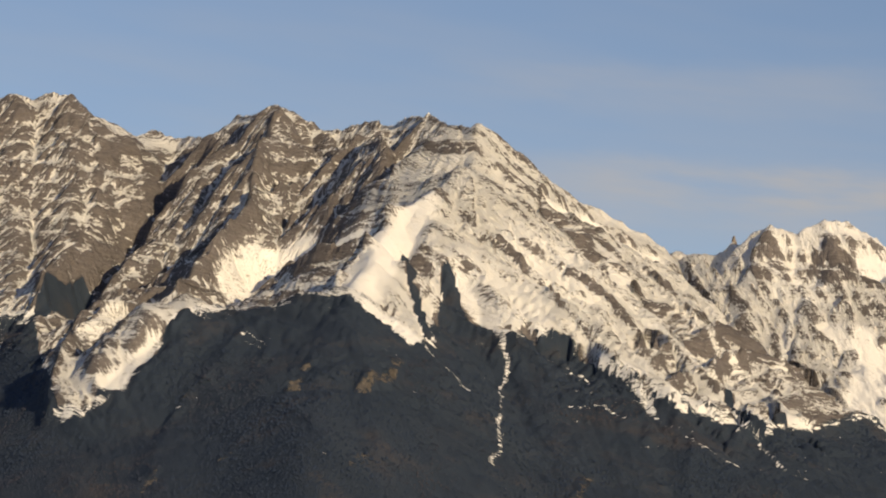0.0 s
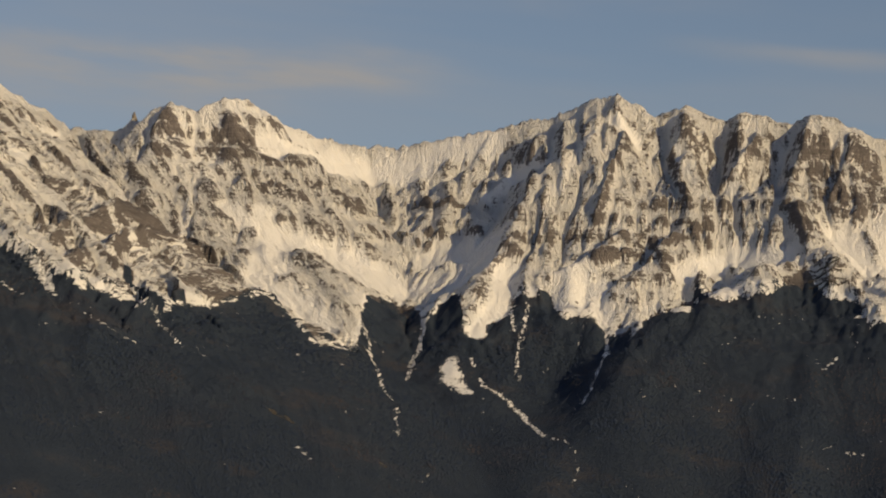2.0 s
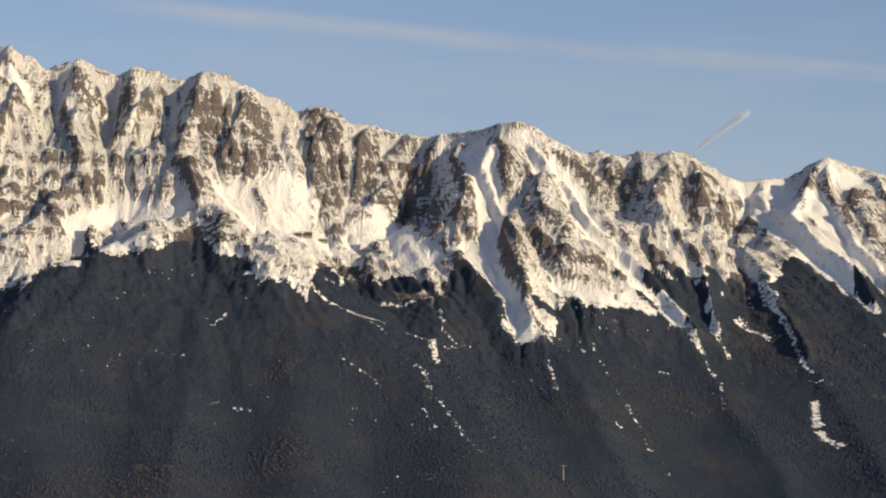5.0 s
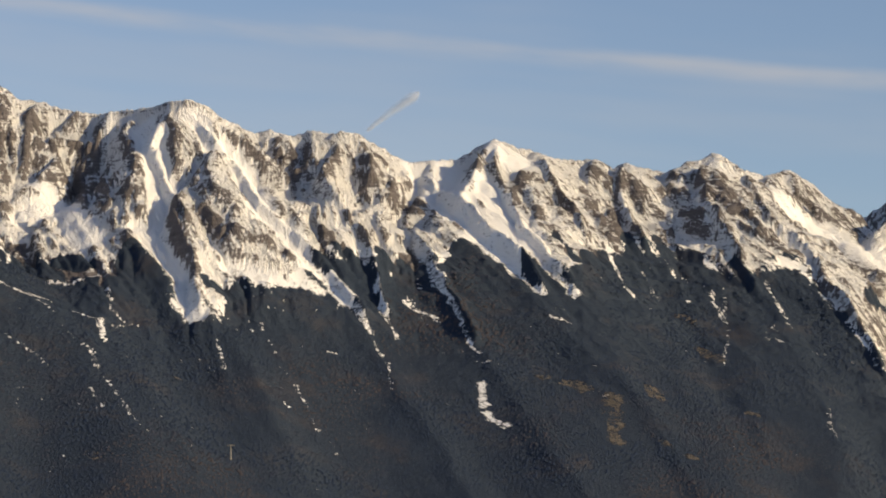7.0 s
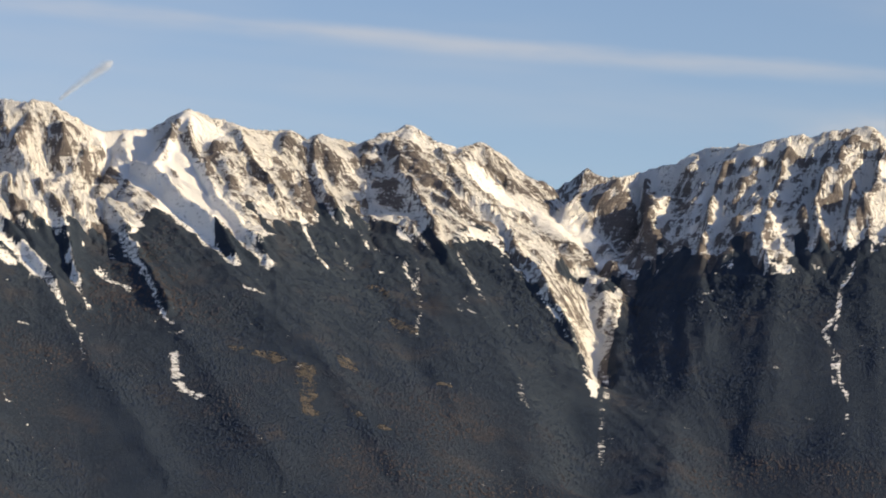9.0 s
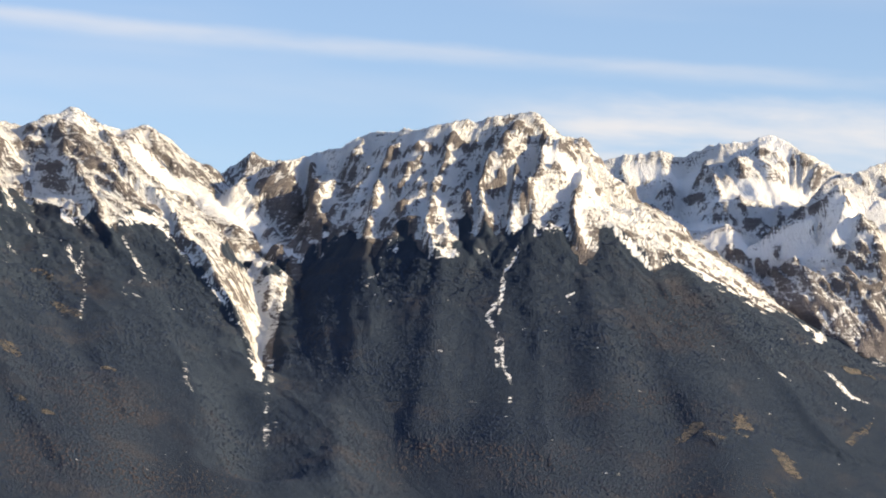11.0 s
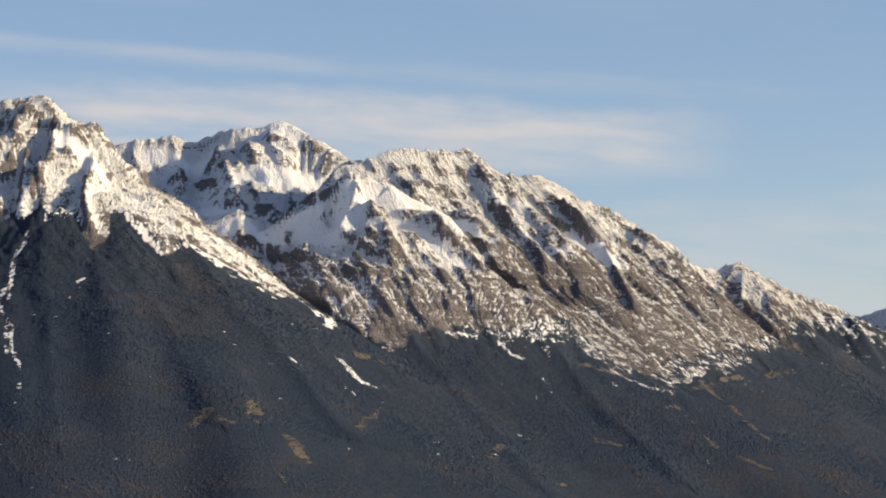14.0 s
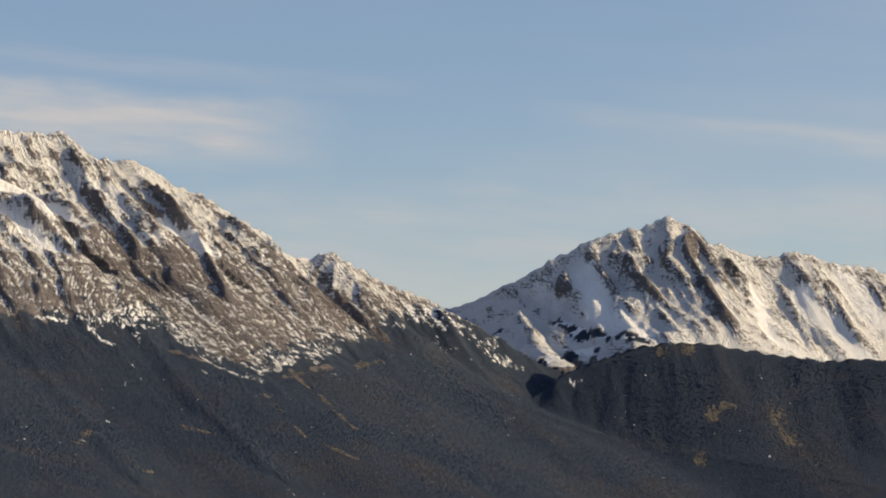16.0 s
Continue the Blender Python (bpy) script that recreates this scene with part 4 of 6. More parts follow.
streak("rock", 6.1, 1.0, (704, 3743), (730, 3735), (756, 3727), (782, 3717), (823, 3710))
streak("rock", 17.6, 1.0, (577, 3778), (594, 3753))
streak("rock", 4.6, 1.0, (696, 3635), (697, 3572))
streak("rock", 4.6, 1.0, (771, 3619), (767, 3567))
streak("rock", 5.9, 1.0, (818, 3625), (799, 3606))
streak("rock", 5.9, 1.0, (855, 3639), (828, 3553))
streak("rock", 5.4, 1.0, (664, 3757), (645, 3729))
streak("wood", 7.7, 1.0, (749, 3532), (782, 3530))
streak("wood", 11.5, 1.0, (841, 3495), (825, 3461))
streak("wood", 5.7, 1.0, (864, 3484), (861, 3458))
streak("wood", 5.8, 1.0, (688, 3560), (697, 3539))
streak("wood", 5.8, 1.0, (909, 3477), (937, 3459))
streak("snow", 3.2, 0.93, (805, 3500), (787, 3480), (772, 3430), (749, 3412))
streak("snow", 2.7, 0.9, (749, 3412), (751, 3351), (745, 3311), (740, 3250))
streak("snow", 2.5, 0.93, (772, 3430), (760, 3405))
streak("snow", 2.4, 0.72, (746, 3373), (734, 3286))
streak("snow", 2.4, 0.61, (740, 3250), (720, 3178))
streak("snow", 2.5, 0.96, (848, 3425), (858, 3429))
streak("snow", 2.6, 0.93, (1078, 3522), (1108, 3509))
streak("snow", 28.9, 1.0, (1273, 4074), (1292, 4058), (1326, 4065))
streak("snow", 8.7, 1.0, (1028, 3633), (1029, 3635))
streak("snow", 9.7, 1.0, (1173, 4034), (1192, 3994), (1229, 3963))
streak("snow", 14.0, 1.0, (1331, 4177), (1341, 4158))
streak("snow", 10.2, 1.0, (1152, 4243), (1187, 4221), (1223, 4202))
streak("rock", 6.2, 1.0, (1294, 4193), (1307, 4155), (1345, 4145))
streak("rock", 4.6, 1.0, (1168, 4185), (1198, 4174), (1206, 4093))
streak("rock", 5.2, 1.0, (1233, 3975), (1273, 3975))
streak("snow", 16.9, 1.0, (1284, 3776), (1277, 3735), (1249, 3720))
streak("snow", 12.1, 1.0, (1131, 3840), (1167, 3835), (1201, 3799))
streak("snow", 14.1, 1.0, (1231, 3777), (1238, 3732))
streak("snow", 17.1, 1.0, (1321, 3774), (1348, 3753), (1386, 3766), (1419, 3754))
streak("snow", 9.2, 1.0, (1210, 3804), (1250, 3787))
streak("rock", 6.5, 1.0, (1263, 3803), (1271, 3896))
streak("rock", 10.4, 1.0, (1288, 3682), (1304, 3647))
streak("rock", 8.4, 1.0, (1152, 3813), (1188, 3784), (1196, 3693))
streak("snow", 3.3, 0.96, (1132, 3500), (1145, 3477), (1193, 3557), (1238, 3585), (1266, 3594), (1303, 3623))
streak("snow", 5.3, 1.0, (1150, 3452), (1192, 3557))
streak("snow", 5.6, 1.0, (1127, 3345), (1136, 3294), (1152, 3295))
streak("snow", 2.4, 0.86, (1105, 3262), (1112, 3245))
streak("snow", 2.5, 0.79, (991, 3337), (991, 3307))
streak("snow", 2.4, 0.86, (1055, 3305), (1064, 3292))
streak("rock", 8.7, 1.0, (909, 3139), (876, 3109))
streak("rock", 10.0, 1.0, (975, 3174), (958, 3119))
streak("rock", 7.5, 1.0, (984, 3087), (986, 3040))
streak("rock", 4.8, 0.86, (1085, 3150), (1131, 3227))
streak("rock", 5.8, 1.0, (929, 3104), (915, 3117))
streak("rock", 4.5, 0.86, (944, 3000), (942, 2975))
streak("rock", 4.3, 0.79, (705, 2965), (716, 2964))
streak("snow", 9.1, 1.0, (1291, 3759), (1314, 3762), (1330, 3743), (1348, 3711), (1366, 3679), (1379, 3652), (1396, 3639))
streak("snow", 9.3, 1.0, (1370, 3769), (1398, 3761), (1441, 3795), (1468, 3745))
streak("snow", 4.8, 0.93, (1324, 3605), (1358, 3581), (1371, 3558))
streak("snow", 5.9, 1.0, (1512, 3854), (1526, 3830), (1542, 3809))
streak("snow", 7.3, 1.0, (1549, 3826), (1527, 3774))
streak("snow", 10.3, 1.0, (1597, 3809), (1631, 3776), (1643, 3749))
streak("snow", 6.5, 1.0, (1545, 3741), (1586, 3727))
streak("snow", 5.1, 1.0, (1672, 3814), (1656, 3742))
streak("snow", 6.8, 1.0, (1772, 3888), (1785, 3872), (1795, 3850))
streak("snow", 7.6, 1.0, (1837, 3885), (1865, 3872), (1889, 3852), (1901, 3825))
streak("snow", 3.8, 1.0, (1887, 3863), (1864, 3828))
streak("snow", 2.7, 0.86, (1972, 3864), (2000, 3845), (2022, 3814))
streak("snow", 3.4, 0.9, (1430, 3540), (1474, 3556))
streak("snow", 2.7, 0.9, (1382, 3495), (1398, 3472))
streak("snow", 2.7, 0.86, (1435, 3499), (1431, 3472))
streak("snow", 2.4, 0.79, (1401, 3443), (1412, 3420))
streak("snow", 3.4, 0.86, (1515, 3482), (1541, 3456), (1559, 3448))
streak("snow", 3.3, 0.9, (1313, 3501), (1359, 3508))
streak("snow", 2.8, 0.9, (1433, 3601), (1455, 3600))
streak("snow", 3.5, 0.72, (1598, 3582), (1623, 3584))
streak("rock", 3.9, 1.0, (1560, 3401), (1560, 3340), (1566, 3292))
streak("rock", 5.4, 1.0, (1641, 3494), (1652, 3440), (1651, 3392), (1648, 3341))
streak("rock", 4.9, 1.0, (1615, 3472), (1656, 3495), (1705, 3532), (1773, 3590), (1837, 3638))
streak("rock", 5.8, 0.9, (1584, 3271), (1607, 3231))
streak("rock", 4.7, 1.0, (1478, 3479), (1519, 3474))
streak("rock", 6.7, 0.86, (1231, 3152), (1263, 3200))
streak("rock", 8.3, 0.82, (1412, 3281), (1451, 3275))
streak("rock", 6.0, 0.72, (1305, 3125), (1264, 3105))
streak("rock", 7.2, 1.0, (1451, 3861), (1469, 3826), (1464, 3762), (1472, 3734))
streak("rock", 5.1, 1.0, (1512, 3853), (1517, 3807))
streak("rock", 6.7, 1.0, (1607, 3868), (1623, 3812))
streak("rock", 12.3, 1.0, (1234, 3642), (1258, 3626), (1283, 3615))
streak("rock", 10.6, 1.0, (1258, 3546), (1226, 3496))
streak("rock", 11.2, 1.0, (1597, 3613), (1607, 3583))
streak("rock", 9.5, 1.0, (1361, 3551), (1315, 3544))
streak("rock", 8.5, 1.0, (1563, 3674), (1515, 3636))
streak("rock", 7.7, 1.0, (1161, 3390), (1194, 3406))
streak("snow", 19.4, 1.0, (2355, 3984), (2325, 3903), (2336, 3867), (2343, 3824))
streak("snow", 15.0, 1.0, (2676, 3898), (2679, 3866), (2689, 3845), (2692, 3807), (2696, 3772))
streak("snow", 15.3, 1.0, (2769, 3914), (2776, 3880), (2781, 3845))
streak("snow", 10.7, 1.0, (2605, 3913), (2575, 3854), (2547, 3798), (2572, 3778), (2593, 3752))
streak("snow", 8.2, 1.0, (2291, 4024), (2298, 3986))
streak("rock", 7.5, 1.0, (2580, 3949), (2574, 3918), (2562, 3878))
streak("rock", 11.5, 1.0, (2523, 3960), (2487, 3883), (2480, 3843), (2475, 3806))
streak("rock", 5.7, 1.0, (2409, 3914), (2413, 3860))
streak("wood", 8.9, 0.51, (2275, 3947), (2285, 3868))
streak("wood", 7.2, 0.51, (2300, 3862), (2314, 3823), (2336, 3799))
streak("wood", 7.3, 0.58, (2194, 3970), (2195, 3972))
streak("wood", 7.0, 0.58, (2129, 3812), (2144, 3799))
streak("wood", 7.0, 0.58, (2085, 3821), (2103, 3822))
streak("wood", 7.9, 0.47, (2192, 3837), (2248, 3853), (2285, 3838))
streak("snow", 3.1, 0.86, (2164, 3726), (2185, 3716))
streak("rock", 11.5, 0.82, (2315, 3594), (2357, 3601))
streak("rock", 12.3, 0.82, (2419, 3584), (2405, 3538))
streak("rock", 9.0, 0.72, (2279, 3566), (2255, 3529))
streak("rock", 9.3, 0.79, (2303, 3700), (2344, 3692))
streak("wood", 6.4, 1.0, (220, 3547), (203, 3598))
streak("wood", 6.4, 1.0, (259, 3559), (244, 3623))
streak("wood", 5.7, 1.0, (299, 3528), (288, 3555), (278, 3592))
streak("wood", 5.1, 1.0, (346, 3520), (336, 3546), (325, 3572))
streak("wood", 5.6, 1.0, (144, 3486), (126, 3523))
streak("wood", 5.9, 1.0, (637, 3570), (635, 3630))
streak("wood", 6.5, 1.0, (693, 3550), (690, 3584))
streak("wood", 5.8, 1.0, (753, 3521), (760, 3568))
streak("wood", 6.4, 1.0, (821, 3496), (825, 3527))
streak("wood", 5.8, 1.0, (909, 3477), (910, 3504))

# ---- the lie of the land ----
SEED = np.random.RandomState(7).permutation(65536).astype(np.int64)


def lattice(ix, iy, salt):
    return SEED[(ix * 7919 + iy * 104729 + salt * 1299709) & 65535] / 32768.0 - 1.0


def grain(x, y, size, salt=0):
    """Smooth value noise from -1 to 1, with waves of that size in metres."""
    u, v = np.asarray(x) / size, np.asarray(y) / size
    iu, iv = np.floor(u), np.floor(v)
    fu, fv = u - iu, v - iv
    iu, iv = iu.astype(np.int64), iv.astype(np.int64)
    fu, fv = fu * fu * fu * (fu * (6 * fu - 15) + 10), fv * fv * fv * (fv * (6 * fv - 15) + 10)
    a = lattice(iu, iv, salt) * (1 - fu) + lattice(iu + 1, iv, salt) * fu
    b = lattice(iu, iv + 1, salt) * (1 - fu) + lattice(iu + 1, iv + 1, salt) * fu
    return a * (1 - fv) + b * fv


def rugged(x, y, size, octaves, salt=0, keep=0.5):
    """Layers of noise, sharp along their crests."""
    total, gain, norm = 0.0, 1.0, 0.0
    for k in range(octaves):
        total = total + gain * (1 - 2 * np.abs(grain(x + 31.7 * k, y - 17.3 * k, size / 2 ** k, salt + k)))
        norm += gain
        gain *= keep
    return total / norm


def layers(x, y, size, octaves, salt=0, keep=0.5):
    total, gain, norm = 0.0, 1.0, 0.0
    for k in range(octaves):
        total = total + gain * grain(x + 31.7 * k, y - 17.3 * k, size / 2 ** k, salt + k)
        norm += gain
        gain *= keep
    return total / norm


def ridge_height(x, y, ridges):
    """Height over the plan from crests (steep above, easing below) and spurs, with the way along and down from the ridge that rules there.
    A spur of negative steepness has a flank to its west alone."""
    z = np.full(x.shape, -300.0)
    along, down = np.zeros(x.shape), np.full(x.shape, 300.0)
    front = np.clip((3600 - np.hypot(x, y)) / 700, 0, 1)
    wx = x + 8 * layers(x, y, 80, 3, 11) + 14 * front * layers(x, y, 260, 2, 13)
    wy = y + 8 * layers(x, y, 80, 3, 15) + 14 * front * layers(x, y, 260, 2, 17)
    for steep, line in ridges:
        cx, cy = line[-1][0] - line[0][0], line[-1][1] - line[0][1]
        chord = math.hypot(cx, cy) + 1e-9
        px, py, reach = (x, y, 1900.0) if steep == 0 else (wx, wy, 520.0)
        for (ax, ay, az), (bx, by, bz) in zip(line[:-1], line[1:]):
            ex, ey = bx - ax, by - ay
            long2 = ex * ex + ey * ey + 1e-9
            near = np.nonzero((px > min(ax, bx) - reach) & (px < max(ax, bx) + reach) & (py > min(ay, by) - reach) & (py < max(ay, by) + reach))
            qx, qy = px[near], py[near]
            f = np.clip(((qx - ax) * ex + (qy - ay) * ey) / long2, 0, 1)
            d = np.hypot(qx - ax - f * ex, qy - ay - f * ey)
            if steep == 0:
                drop = 0.47 * d + 150 * (1 - np.exp(-d / 210))
            else:
                low = np.clip((290 - az - f * (bz - az)) / 150, 0, 1)
                blunt = 6 + 12 * low
                drop = steep * (np.sqrt(d * d + blunt * blunt) - blunt) * (0.8 - 0.2 * low)
            if steep < 0:
                west = ex * (qy - ay) - ey * (qx - ax) < 0
                drop = np.where(west, -steep * 0.85 * d + 30 * (d / 120) ** 3, 900)
            h = az + f * (bz - az) - drop
            old = z[near]
            won = h > old
            z[near] = np.where(won, h, old)
            if steep == 0:
                s = ((qx - line[0][0]) * cx + (qy - line[0][1]) * cy) / chord
                along[near] = np.where(won, s, along[near])
                down[near] = np.where(won, d, down[near])
    return z, along, down


def nearness(x, y, line, width):
    """1 on the line over the plan, falling to 0 at that half-width in metres from it."""
    best = np.full(x.shape, 9.0)
    for (ax, ay), (bx, by) in zip(line[:-1], line[1:]):
        pad = 2.2 * width
        near = np.nonzero((x > min(ax, bx) - pad) & (x < max(ax, bx) + pad) & (y > min(ay, by) - pad) & (y < max(ay, by) + pad))
        qx, qy = x[near], y[near]
        ex, ey = bx - ax, by - ay
        f = np.clip(((qx - ax) * ex + (qy - ay) * ey) / (ex * ex + ey * ey + 1e-9), 0, 1)
        best[near] = np.minimum(best[near], np.hypot(qx - ax - f * ex, qy - ay - f * ey) / width)
    return np.clip(1.65 - best, 0, 1)


def bulge(x, y, line, width, proud):
    """A rounded swell along the line, 1 on it and 0 a width away; ribs fall off twice as fast to the west."""
    best = np.zeros(x.shape)
    for (ax, ay), (bx, by) in zip(line[:-1], line[1:]):
        pad = 1.6 * width
        near = np.nonzero((x > min(ax, bx) - pad) & (x < max(ax, bx) + pad) & (y > min(ay, by) - pad) & (y < max(ay, by) + pad))
        qx, qy = x[near], y[near]
        ex, ey = bx - ax, by - ay
        f = np.clip(((qx - ax) * ex + (qy - ay) * ey) / (ex * ex + ey * ey + 1e-9), 0, 1)
        ox, oy = qx - ax - f * ex, qy - ay - f * ey
        far = np.hypot(ox, oy) / width
        if proud:
            far = far * np.where(ox < 0, 1.6, 0.75)
        h = np.clip(1 - far, 0, 1)
        best[near] = np.maximum(best[near], h * h * (2 - h) if proud else h * h * (3 - 2 * h))
    return best


def relief(x, y, z, along, down, calm, crag, even):
    """Ribs that run down the faces, ledges and broken rock, on top of the plain ridges; snowfields lie calm."""
    high = np.clip((z - 170) / 200, 0, 1)
    crest = np.clip(down / 50, 0.28, 1)
    still = 1 - 0.7 * calm
    rough = still * crest * (1 - 0.9 * even)
    sway = 16 * layers(x, y, 90, 3, 3) + 0.25 * down * layers(x, y, 400, 1, 8)
    ribs = rugged(along + sway, down * 0.2, 74, 2, 21, 0.5)
    fine = rugged(along + sway, down * 0.22, 26, 2, 24, 0.55)
    mini = rugged(along + sway, down * 0.25, 10, 2, 27, 0.6)
    z = z + (ribs * 17 + fine * 7 + mini * 3) * rough * (0.12 + 0.88 * high)
    z = z + rugged(x, y, 150, 4, 31, 0.5) * 9 * rough * (0.2 + 0.8 * high)
    z = z + rugged(x, y, 34, 4, 36, 0.6) * 3.2 * high * still * np.clip(down / 25, 0.3, 1)
    z = z + layers(x, y, 12, 2, 46, 0.6) * 0.9 * still * high
    z = z + (rugged(along + sway, down * 0.35, 30, 3, 48, 0.6) * 8 + rugged(x, y, 22, 3, 49, 0.6) * 3) * crag * high * np.clip(down / 30, 0.3, 1)
    return z


def ledges(x, y, z, down, calm):
    """Level beds of harder rock that stand out as steps, broken here and there."""
    high = np.clip((z - 270) / 90, 0, 1)
    bed = z + 12 * layers(x, y, 260, 3, 51) + 0.06 * x
    step = np.sin(bed * 6.283 / 27) * 1.9 + np.sin(bed * 6.283 / 11.3 + 2 * layers(x, y, 90, 1, 54)) * 0.8
    return z + step * high * (1 - calm) * np.clip(down / 40, 0.2, 1) * np.clip(0.45 + 1.3 * layers(x, y, 140, 3, 57), 0, 1)


def runoff(z, x, y, tilt, rounds, strength, most):
    """Meltwater cuts gullies: each cell drains to its lowest neighbour and wears with the area above it. Gives heights and that area."""
    n, m = z.shape
    first = z
    cell = np.arange(n * m).reshape(n, m)
    ways = [(a, b) for a in (-1, 0, 1) for b in (-1, 0, 1) if a or b]
    inner = (slice(1, -1), slice(1, -1))
    room = np.hypot(np.gradient(x, axis=1), np.gradient(y, axis=1)) * np.hypot(np.gradient(x, axis=0), np.gradient(y, axis=0))
    for k in range(rounds):
        bed = z + tilt
        slope, lower = np.zeros(z.shape), cell.copy()
        for a, b in ways:
            other = (slice(1 + a, n - 1 + a), slice(1 + b, m - 1 + b))
            fall = (bed[inner] - bed[other]) / np.hypot(x[inner] - x[other], y[inner] - y[other])
            more = fall > slope[inner]
            slope[inner] = np.where(more, fall, slope[inner])
            lower[inner] = np.where(more, cell[other], lower[inner])
        order = np.argsort(-bed, axis=None).tolist()
        to, area = lower.ravel().tolist(), room.ravel().tolist()
        for i in order:
            j = to[i]
            if j != i:
                area[j] += area[i]
        area = np.array(area).reshape(n, m)
        cut = np.minimum(strength * area ** 0.42 * np.minimum(slope, 1.6), 3.0)
        cut[1:-1, 1:-1] = 0.5 * cut[1:-1, 1:-1] + 0.125 * (cut[2:, 1:-1] + cut[:-2, 1:-1] + cut[1:-1, 2:] + cut[1:-1, :-2])
        z = np.maximum(z - cut, first - most)
    return z, area

# ---- materials ----
def material(name):
    m = bpy.data.materials.new(name)
    m.use_nodes = True
    m.node_tree.nodes.clear()
    n, l = m.node_tree.nodes, m.node_tree.links
    out = n.new("ShaderNodeOutputMaterial")
    body = n.new("ShaderNodeBsdfPrincipled")
    l.new(body.outputs["BSDF"], out.inputs["Surface"])
    return m, n, l, body


def noise_node(n, l, size, detail=5, rough=0.55, stretch=None):
    """Noise with features of about size metres, in world space."""
    geo = n.new("ShaderNodeNewGeometry")
    tex = n.new("ShaderNodeTexNoise")
    tex.inputs["Scale"].default_value = 1.0
    tex.inputs["Detail"].default_value = detail
    tex.inputs["Roughness"].default_value = rough
    scale = n.new("ShaderNodeVectorMath")
    scale.operation = "MULTIPLY"
    sx, sy, sz = stretch or (1, 1, 1)
    scale.inputs[1].default_value = (sx / size, sy / size, sz / size)
    l.new(geo.outputs["Position"], scale.inputs[0])
    l.new(scale.outputs["Vector"], tex.inputs["Vector"])
    return tex.outputs["Fac"]


def ramp(n, l, source, stops):
    r = n.new("ShaderNodeValToRGB")
    while len(r.color_ramp.elements) < len(stops):
        r.color_ramp.elements.new(0.5)
    for e, (p, c) in zip(r.color_ramp.elements, stops):
        e.position, e.color = p, (*c, 1)
    l.new(source, r.inputs["Fac"])
    return r.outputs["Color"]


def math_node(n, l, op, a, b, clamp=False):
    m = n.new("ShaderNodeMath")
    m.operation, m.use_clamp = op, clamp
    for socket, v in zip(m.inputs, (a, b)):
        if isinstance(v, (int, float)):
            socket.default_value = v
        else:
            l.new(v, socket)
    return m.outputs[0]


def mix_node(n, l, fac, a, b):
    m = n.new("ShaderNodeMix")
    m.data_type = "RGBA"
    l.new(fac, m.inputs["Factor"]) if not isinstance(fac, (int, float)) else setattr(m.inputs["Factor"], "default_value", fac)
    for socket, v in ((m.inputs[6], a), (m.inputs[7], b)):
        if isinstance(v, tuple):
            socket.default_value = (*v, 1)
        else:
            l.new(v, socket)
    return m.outputs[2]


def attribute(n, name):
    a = n.new("ShaderNodeAttribute")
    a.attribute_name = name
    return a.outputs["Fac"]


def sharpen(n, l, value, low, high):
    r = n.new("ShaderNodeMapRange")
    r.interpolation_type = "SMOOTHSTEP"
    r.inputs["From Min"].default_value, r.inputs["From Max"].default_value = low, high
    l.new(value, r.inputs["Value"])
    return r.outputs["Result"]


